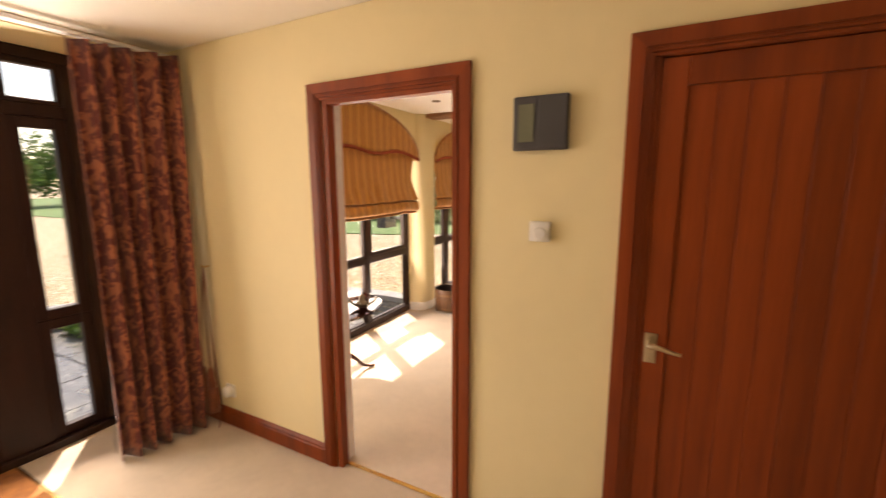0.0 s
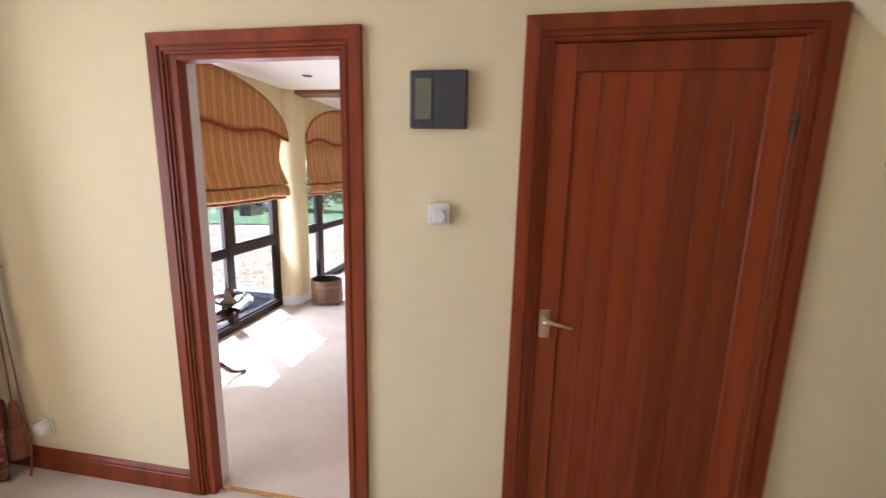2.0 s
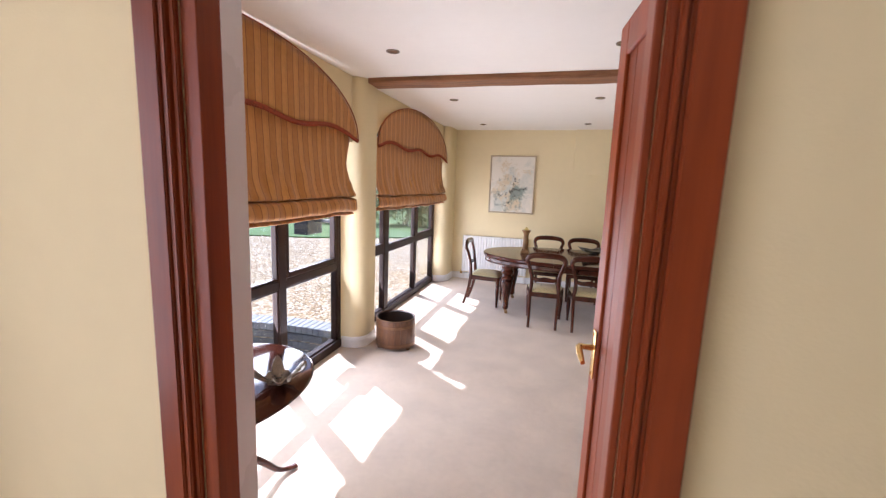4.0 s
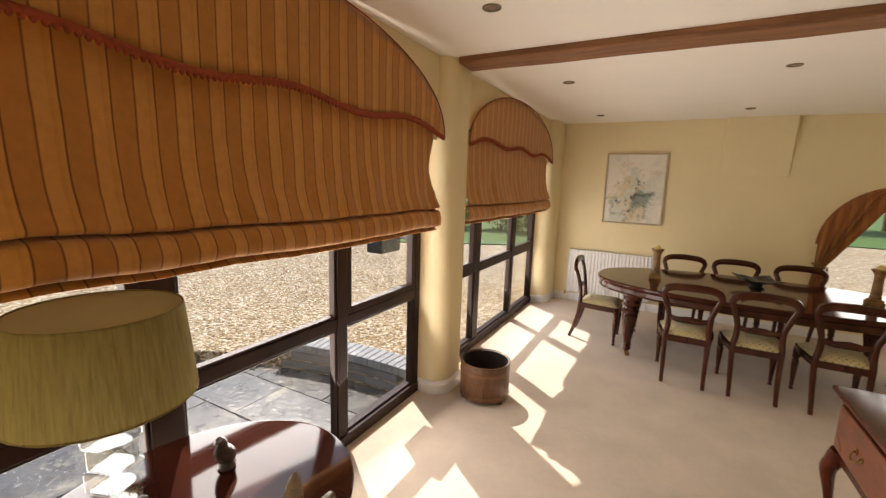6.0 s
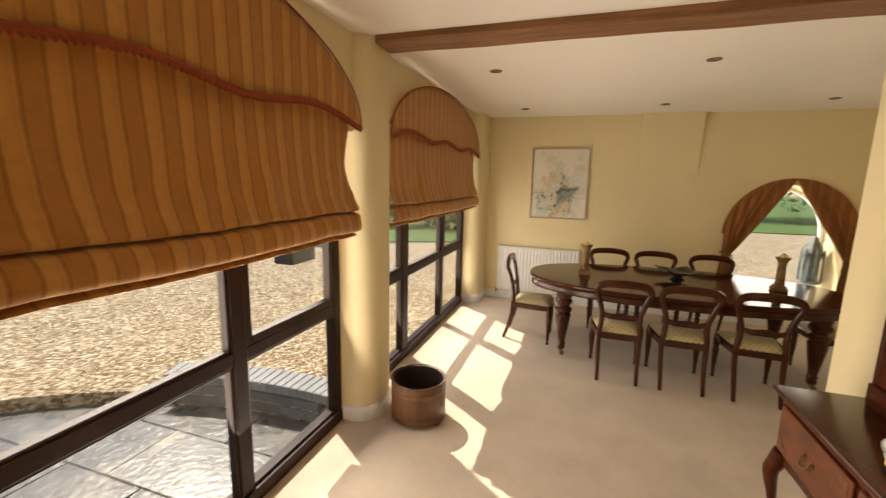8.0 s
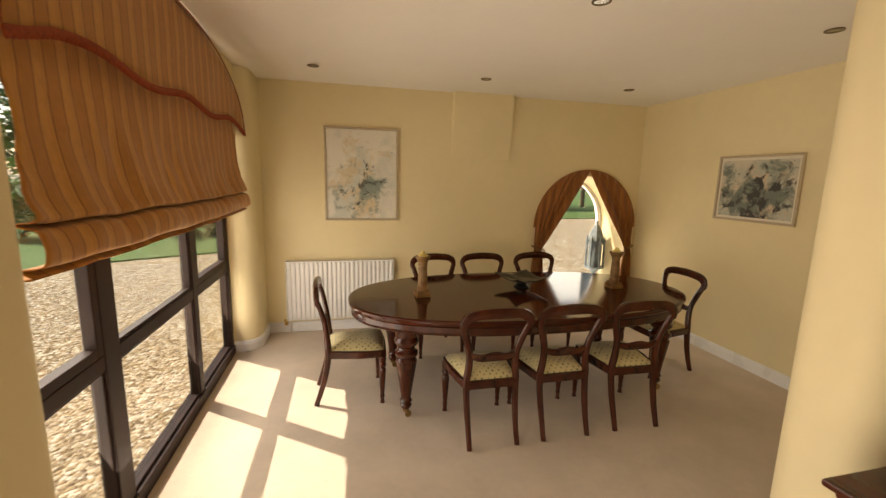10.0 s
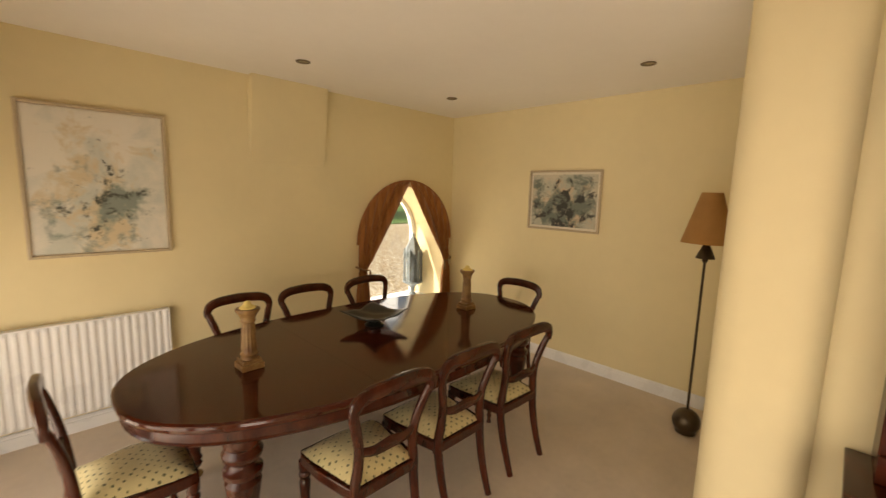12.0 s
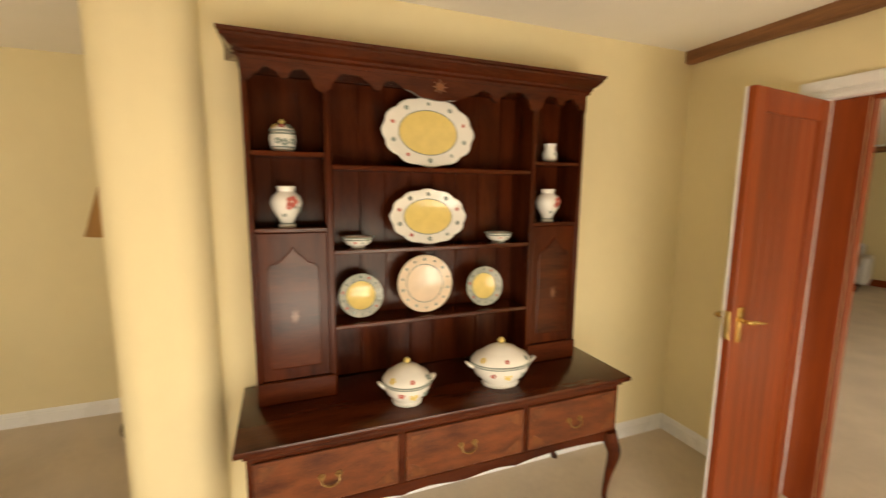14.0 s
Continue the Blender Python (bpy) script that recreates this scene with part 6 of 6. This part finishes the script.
part("loop", sweep([(0, -0.036, 1.108, 0.004, 0.004), (0.035, -0.05, 0.80, 0.004, 0.004), (0.062, -0.055, 0.45, 0.005, 0.005), (0.072, -0.055, 0.20, 0.005, 0.005), (0.068, -0.07, 0.06, 0.005, 0.005), (0.04, -0.075, 0.02, 0.005, 0.005)], 6), RUST_CORD, ob, "", 50)

# far part of the hall, seen through the open door
setting("beam_3", block(-2.2, 4.19, -6.999, -6.92, 2.26, 2.35, 0.006), BEAM_WOOD, "dark timber beam along the top of the hall wall")
ob = thing("armchair", "low pale upholstered armchair at the hall's end", "chair", (2.75, -6.3, 0), 20)
part("seat", block(-0.32, 0.32, -0.3, 0.32, 0.12, 0.42, 0.05, 4), WHITE_SHADE, ob, "", 60)
part("backrest", block(-0.32, 0.32, -0.42, -0.28, 0.121, 0.74, 0.05, 4), WHITE_SHADE, ob, "", 60)
for s in (-1, 1):
    part("armrest", block(s * 0.38 - 0.06, s * 0.38 + 0.06, -0.38, 0.30, 0.12, 0.56, 0.04, 4), WHITE_SHADE, ob, "", 60)
    for y in (-0.3, 0.24):
        part("leg", lathe([(0.02, 0), (0.026, 0.119)], 10, at=(s * 0.3, y, 0)), OAK, ob, "", 40)
# ---- outside ----
def gravel(name, a, b, c, scale):
    m = bpy.data.materials.new(name)
    m.use_nodes = True
    nt = m.node_tree
    bs = nt.nodes["Principled BSDF"]
    bs.inputs["Roughness"].default_value = 0.9
    co = nt.nodes.new("ShaderNodeTexCoord")
    v = nt.nodes.new("ShaderNodeTexVoronoi")
    v.inputs["Scale"].default_value = scale
    n = nt.nodes.new("ShaderNodeTexNoise")
    n.inputs["Scale"].default_value, n.inputs["Detail"].default_value = 1.3, 4
    nt.links.new(co.outputs["Object"], v.inputs[0])
    nt.links.new(co.outputs["Object"], n.inputs[0])
    sep = nt.nodes.new("ShaderNodeSeparateColor")
    nt.links.new(v.outputs["Color"], sep.inputs[0])
    ramp = nt.nodes.new("ShaderNodeValToRGB")
    e = ramp.color_ramp.elements
    e[0].position, e[0].color, e[1].position, e[1].color = 0.1, (*a, 1), 0.9, (*c, 1)
    e.new(0.5).color = (*b, 1)
    nt.links.new(sep.outputs[0], ramp.inputs[0])
    mix = nt.nodes.new("ShaderNodeMix")
    mix.data_type, mix.blend_type = "RGBA", "MULTIPLY"
    mix.inputs[0].default_value = 0.25
    nt.links.new(ramp.outputs[0], mix.inputs[6])
    nt.links.new(n.outputs[0], mix.inputs[7])
    nt.links.new(mix.outputs[2], bs.inputs["Base Color"])
    bp = nt.nodes.new("ShaderNodeBump")
    bp.inputs["Strength"].default_value, bp.inputs["Distance"].default_value = 1.0, 0.02
    bp.invert = True
    nt.links.new(v.outputs["Distance"], bp.inputs["Height"])
    nt.links.new(bp.outputs[0], bs.inputs["Normal"])
    return m


GRAVEL = gravel("warm_gravel", (0.19, 0.115, 0.050), (0.43, 0.30, 0.150), (0.72, 0.64, 0.50), 40)
STONES = material("gravel_stones", (0.58, 0.43, 0.27), 0.85, vary=0.3, scale=3)
FLAG = material("weathered_flagstone", (0.120, 0.116, 0.112), 0.28, second=(0.040, 0.039, 0.038), scale=5, bump=1.0, bump_scale=22, each=0.22)


def lichen_and_glints(m, colour, scale, lo, hi):
    """Patches of colour over a stone material: lichen crusts, dark blotches, painted sun glints."""
    nt = m.node_tree
    b = nt.nodes["Principled BSDF"]
    co = nt.nodes.new("ShaderNodeNewGeometry")
    n = nt.nodes.new("ShaderNodeTexNoise")
    n.inputs["Scale"].default_value, n.inputs["Detail"].default_value, n.inputs["Roughness"].default_value = scale, 8, 0.72
    nt.links.new(co.outputs["Position"], n.inputs[0])
    rg = nt.nodes.new("ShaderNodeMapRange")
    rg.inputs[1].default_value, rg.inputs[2].default_value = lo, hi
    nt.links.new(n.outputs[0], rg.inputs[0])
    mix = nt.nodes.new("ShaderNodeMix")
    mix.data_type = "RGBA"
    nt.links.new(rg.outputs[0], mix.inputs[0])
    nt.links.new(b.inputs["Base Color"].links[0].from_socket, mix.inputs[6])
    mix.inputs[7].default_value = (*colour, 1)
    nt.links.new(mix.outputs[2], b.inputs["Base Color"])


lichen_and_glints(FLAG, (0.42, 0.41, 0.39), 11.0, 0.62, 0.66)
lichen_and_glints(FLAG, (0.045, 0.044, 0.038), 7.0, 0.56, 0.64)
lichen_and_glints(FLAG, (0.26, 0.245, 0.19), 2.6, 0.56, 0.68)
# fine near-white specks: sun sparkle painted into the stone colour
lichen_and_glints(FLAG, (0.62, 0.62, 0.60), 34.0, 0.62, 0.65)
JOINT = material("mossy_joint", (0.105, 0.100, 0.085), 0.95, vary=0.3, scale=20, bump=0.5)
BLUE_BRICK = material("blue_engineering_brick", (0.15, 0.15, 0.155), 0.6, vary=0.15, scale=14, bump=0.4, bump_scale=70, each=0.2)
COPING = material("pale_worn_coping_brick", (0.255, 0.265, 0.285), 0.7, vary=0.15, scale=14, bump=0.4, bump_scale=70, each=0.12)
LAWN = material("lawn_grass", (0.085, 0.17, 0.030), 0.9, second=(0.045, 0.10, 0.018), scale=5, bump=0.8, bump_scale=150)
LEAVES = material("garden_foliage", (0.13, 0.21, 0.060), 0.6, second=(0.055, 0.11, 0.028), scale=1.2, translucent=0.25)
FERN = material("bright_fern_leaves", (0.17, 0.32, 0.055), 0.5, second=(0.085, 0.19, 0.030), scale=6, translucent=0.3)

PZ, GZ = -0.12, -0.03
CX, CY, CR = -2.6, -0.6, 3.35
# one ground sheet with the sunken terrace let into it
bm = bmesh.new()
ring = [(CX + CR * math.cos(math.pi * k / 32), CY + CR * math.sin(math.pi * k / 32)) for k in range(65)][:-1]
inner_ring = [bm.verts.new((x, y, GZ)) for x, y in ring]
outer = [bm.verts.new((CX + 900 * math.cos(math.pi * k / 32), CY + 900 * math.sin(math.pi * k / 32), GZ)) for k in range(64)]
pit = [bm.verts.new((x, y, PZ - 0.012)) for x, y in ring]
for i in range(64):
    j = (i + 1) % 64
    bm.faces.new((inner_ring[i], inner_ring[j], outer[j], outer[i]))
    bm.faces.new((pit[i], pit[j], inner_ring[j], inner_ring[i]))
bm.faces.new(pit)
bmesh.ops.recalc_face_normals(bm, faces=bm.faces)
bm.normal_update()
if sum(f.normal.z for f in bm.faces) < 0:
    bmesh.ops.reverse_faces(bm, faces=bm.faces)
bm.verts.ensure_lookup_table()
ground = setting("ground", bm, GRAVEL, "warm brown gravel drive reaching into the distance")

# terrace slabs
terrace = thing("pavement", "sunken terrace of weathered grey flagstones", "terrace", kind="structure")
bm = prism([(CX + (CR - 0.01) * math.cos(2 * math.pi * k / 64), CY + (CR - 0.01) * math.sin(2 * math.pi * k / 64)) for k in range(64)], PZ - 0.011, PZ - 0.008)
part("bedding", bm, JOINT, terrace)
rnd = random.Random(5)
y = CY - CR
while y < CY + CR:
    h = rnd.choice((0.45, 0.6, 0.6))
    x = CX - CR + rnd.uniform(-0.3, 0)
    while x < -2.4:
        w = rnd.choice((0.45, 0.6, 0.75, 0.9))
        cx, cy = x + w / 2, y + h / 2
        slab = [(-w / 2 + 0.006, -h / 2 + 0.006), (w / 2 - 0.006, -h / 2 + 0.006), (w / 2 - 0.006, h / 2 - 0.006), (-w / 2 + 0.006, h / 2 - 0.006)]
        for k in range(48):
            # cut the slab to the round of the terrace
            nx, ny = math.cos(math.pi * k / 24), math.sin(math.pi * k / 24)
            gap = [(CR - 0.03) - (cx + p - CX) * nx - (cy + q - CY) * ny for p, q in slab]
            kept = []
            for i in range(len(slab)):
                j = (i + 1) % len(slab)
                if gap[i] >= 0:
                    kept.append(slab[i])
                if gap[i] * gap[j] < 0:
                    f = gap[i] / (gap[i] - gap[j])
                    kept.append((slab[i][0] + f * (slab[j][0] - slab[i][0]), slab[i][1] + f * (slab[j][1] - slab[i][1])))
            slab = kept
        area = abs(sum(p[0] * q[1] - q[0] * p[1] for p, q in zip(slab, slab[1:] + slab[:1]))) / 2 if slab else 0
        if area > 0.012 and cx < -2.72 + (0.3 if cy > 0.2 else 0):
            o = part("flagstone", prism(slab, -0.008, 0.0), FLAG, terrace)
            o.matrix_world = pose(cx, cy, PZ + rnd.uniform(-0.002, 0.003), rnd.uniform(-0.4, 0.4), rnd.uniform(-0.4, 0.4), 0)
        x += w
    y += h

# curved retaining wall with brick-on-edge coping
wall = thing("garden_wall", "low curved retaining wall of blue brick with pale coping", "garden wall", kind="structure")
face = cop = None
for k in range(76):
    a = radians(86 + 82 * k / 76)
    if 108 < math.degrees(a) < 141:
        continue
    if cop is None:
        o = part("coping_brick", block(0.0, 0.22, -0.030, 0.030, 0.045, 0.115, 0.005, 1), COPING, wall)
        cop = o.data
    else:
        o = new("coping_brick", cop)
        o.parent = wall
    o.matrix_world = pose(CX + (CR - 0.02) * math.cos(a), CY + (CR - 0.02) * math.sin(a), 0, 0, 0, math.degrees(a))
for row in range(2):
    for k in range(22):
        a = radians(86 + 82 * (k + 0.5 * row + 0.3) / 22.5)
        if 107 < math.degrees(a) < 142:
            continue
        if face is None:
            o = part("brick", block(0.0, 0.10, -0.1075, 0.1075, 0, 0.070, 0.004, 1), BLUE_BRICK, wall)
            face = o.data
        else:
            o = new("brick", face)
            o.parent = wall
        o.matrix_world = pose(CX + (CR - 0.01) * math.cos(a), CY + (CR - 0.01) * math.sin(a), PZ + 0.003 + row * 0.08, 0, 0, math.degrees(a))

# lawn beyond the drive
out = [(-60, 7.3), (-8.6, 7.3), (-8.3, 8.6), (-6.6, 9.1), (-4.8, 10.2), (-2.2, 11.5), (0.5, 17), (60, 24), (60, 80), (-60, 80)]
setting("lawn", prism(out, GZ + 0.002, GZ + 0.03), LAWN, "mown green lawn beyond the gravel")
out = [(-60, -30), (-26, -30), (-25, -8), (-25, 3), (-60, 7.2)]
setting("lawn_2", prism(out, GZ + 0.002, GZ + 0.03), LAWN, "mown green lawn beyond the gravel")

# loose stones on the drive
rnd = random.Random(11)
verts, faces_ = [], []
for k in range(9000):
    x, y = -2.4 - 5.6 * rnd.random() ** 1.2, rnd.uniform(0.2, 8.5)
    if math.hypot(x - CX, y - CY) < CR + 0.24:
        continue
    s = rnd.uniform(0.007, 0.017)
    b = len(verts)
    t = rnd.uniform(0, 3)
    for dx, dy, dz in ((1, 0, 0), (0, 1, 0), (-1, 0, 0), (0, -1, 0), (0, 0, 0.7), (0, 0, -0.3)):
        verts.append((x + s * (dx * math.cos(t) - dy * math.sin(t)) * rnd.uniform(0.7, 1.3), y + s * (dx * math.sin(t) + dy * math.cos(t)), GZ + 0.003 + s * dz))
    for q in ((0, 1, 4), (1, 2, 4), (2, 3, 4), (3, 0, 4)):
        faces_.append([b + i for i in q])
me = bpy.data.meshes.new("loose_stones")
me.from_pydata(verts, [], faces_)
me.materials.append(STONES)
tagged(new("loose_stones", me), "loose pale stones on the gravel drive", "stones", kind="stuff")


def foliage(name, label, category, at, size, count, leaf, seed, stem=0.0, mat=None):
    """An uneven crown of many small leaves on a few stems."""
    rnd = random.Random(seed)
    ob = thing(name, label, category, at)
    verts, faces_ = [], []
    lumps = [(Vector((rnd.uniform(-0.75, 0.75) * size[0], rnd.uniform(-0.75, 0.75) * size[1], stem + rnd.uniform(0.2, 0.85) * size[2])), rnd.uniform(0.22, 0.42)) for _ in range(14)]
    for k in range(count):
        c, r = lumps[k % len(lumps)]
        d = Vector((rnd.gauss(0, 1), rnd.gauss(0, 1), rnd.gauss(0, 1))).normalized() * (rnd.random() ** 0.4)
        p = c + Vector((d.x * size[0], d.y * size[1], d.z * size[2])) * r * 1.1
        if p.z < 0.01:
            p.z = 0.01 + rnd.random() * 0.1
        s = leaf * rnd.uniform(0.6, 1.4)
        u = Vector((rnd.gauss(0, 1), rnd.gauss(0, 1), rnd.gauss(0, 0.6))).normalized()
        w = u.orthogonal().normalized()
        b = len(verts)
        verts += [p - u * s, p + w * s * 0.45 - u * 0.1 * s, p + u * s, p - w * s * 0.45 - u * 0.1 * s]
        faces_.append((b, b + 1, b + 2, b + 3))
    me = bpy.data.meshes.new("crown")
    me.from_pydata([tuple(v) for v in verts], [], faces_)
    me.materials.append(mat or LEAVES)
    crown = new("crown", me)
    crown.parent = ob
    for k in range(5 if stem == 0 else 1):
        x, y = (rnd.uniform(-0.3, 0.3) * size[0], rnd.uniform(-0.3, 0.3) * size[1]) if stem == 0 else (0, 0)
        w = 0.02 if stem == 0 else 0.05 * size[0]
        part("stem" if stem == 0 else "trunk", sweep([(x * 0.4, y * 0.4, -0.02, w, w), (x * 0.8, y * 0.8, stem * 0.6 + size[2] * 0.2, w * 0.8, w * 0.8), (x, y, stem + size[2] * 0.55, w * 0.4, w * 0.4)], 8), BARK, ob, "", 50)
    return ob


BARK = material("brown_bark", (0.12, 0.08, 0.05), 0.9, vary=0.3, scale=12, bump=0.8, bump_scale=40)
rnd = random.Random(3)
for k in range(13):
    x = -15 + k * 1.55
    foliage("shrub", "rounded green garden shrub behind the lawn", "shrub", (x + rnd.uniform(-0.4, 0.4), 12.6 + (0.12 * k if k < 8 else 1.3 * k - 5) + rnd.uniform(-0.5, 0.5), GZ), (1.1, 0.8, rnd.uniform(1.0, 1.7)), 1500, 0.075, k)
for k in range(9):
    foliage("tree", "broad leafy garden tree in the distance", "tree", (-24 + 5.2 * k + rnd.uniform(-1, 1), 24 + rnd.uniform(-2, 3), GZ), (3.0, 3.0, 5.0), 2600, 0.20, 40 + k, stem=1.2)
for k in range(7):
    foliage("tree", "broad leafy garden tree in the distance", "tree", (-40 + rnd.uniform(-3, 3), -22 + 6.5 * k, GZ), (3.6, 3.6, 4.0), 2600, 0.20, 60 + k, stem=0.8)
foliage("fern", "low bright green plant at the foot of the garden wall", "plant", (-5.30, 0.66, PZ), (0.34, 0.30, 0.26), 900, 0.045, 81, mat=FERN)
foliage("fern", "low green plant at the foot of the garden wall", "plant", (-3.82, 2.45, PZ), (0.08, 0.08, 0.06), 160, 0.018, 82, mat=FERN)

# dark lantern box fixed to the outer wall
ob = thing("outdoor_lantern", "black metal box lantern fixed to the outside wall", "lantern", (-2.55, 2.72, 1.085))
BLACK_IRON = material("blue_black_painted_iron", (0.022, 0.025, 0.034), 0.45, vary=0.2, scale=14, bump=0.1, bump_scale=60)
part("body", block(-0.07, 0.07, -0.12, 0.12, -0.06, 0.20, 0.008), BLACK_IRON, ob)
part("cap", block(-0.085, 0.085, -0.135, 0.135, 0.2005, 0.225, 0.006), BLACK_IRON, ob)
part("bracket", block(0.0705, 0.268, -0.015, 0.015, 0.05, 0.08, 0.003), BLACK_IRON, ob)
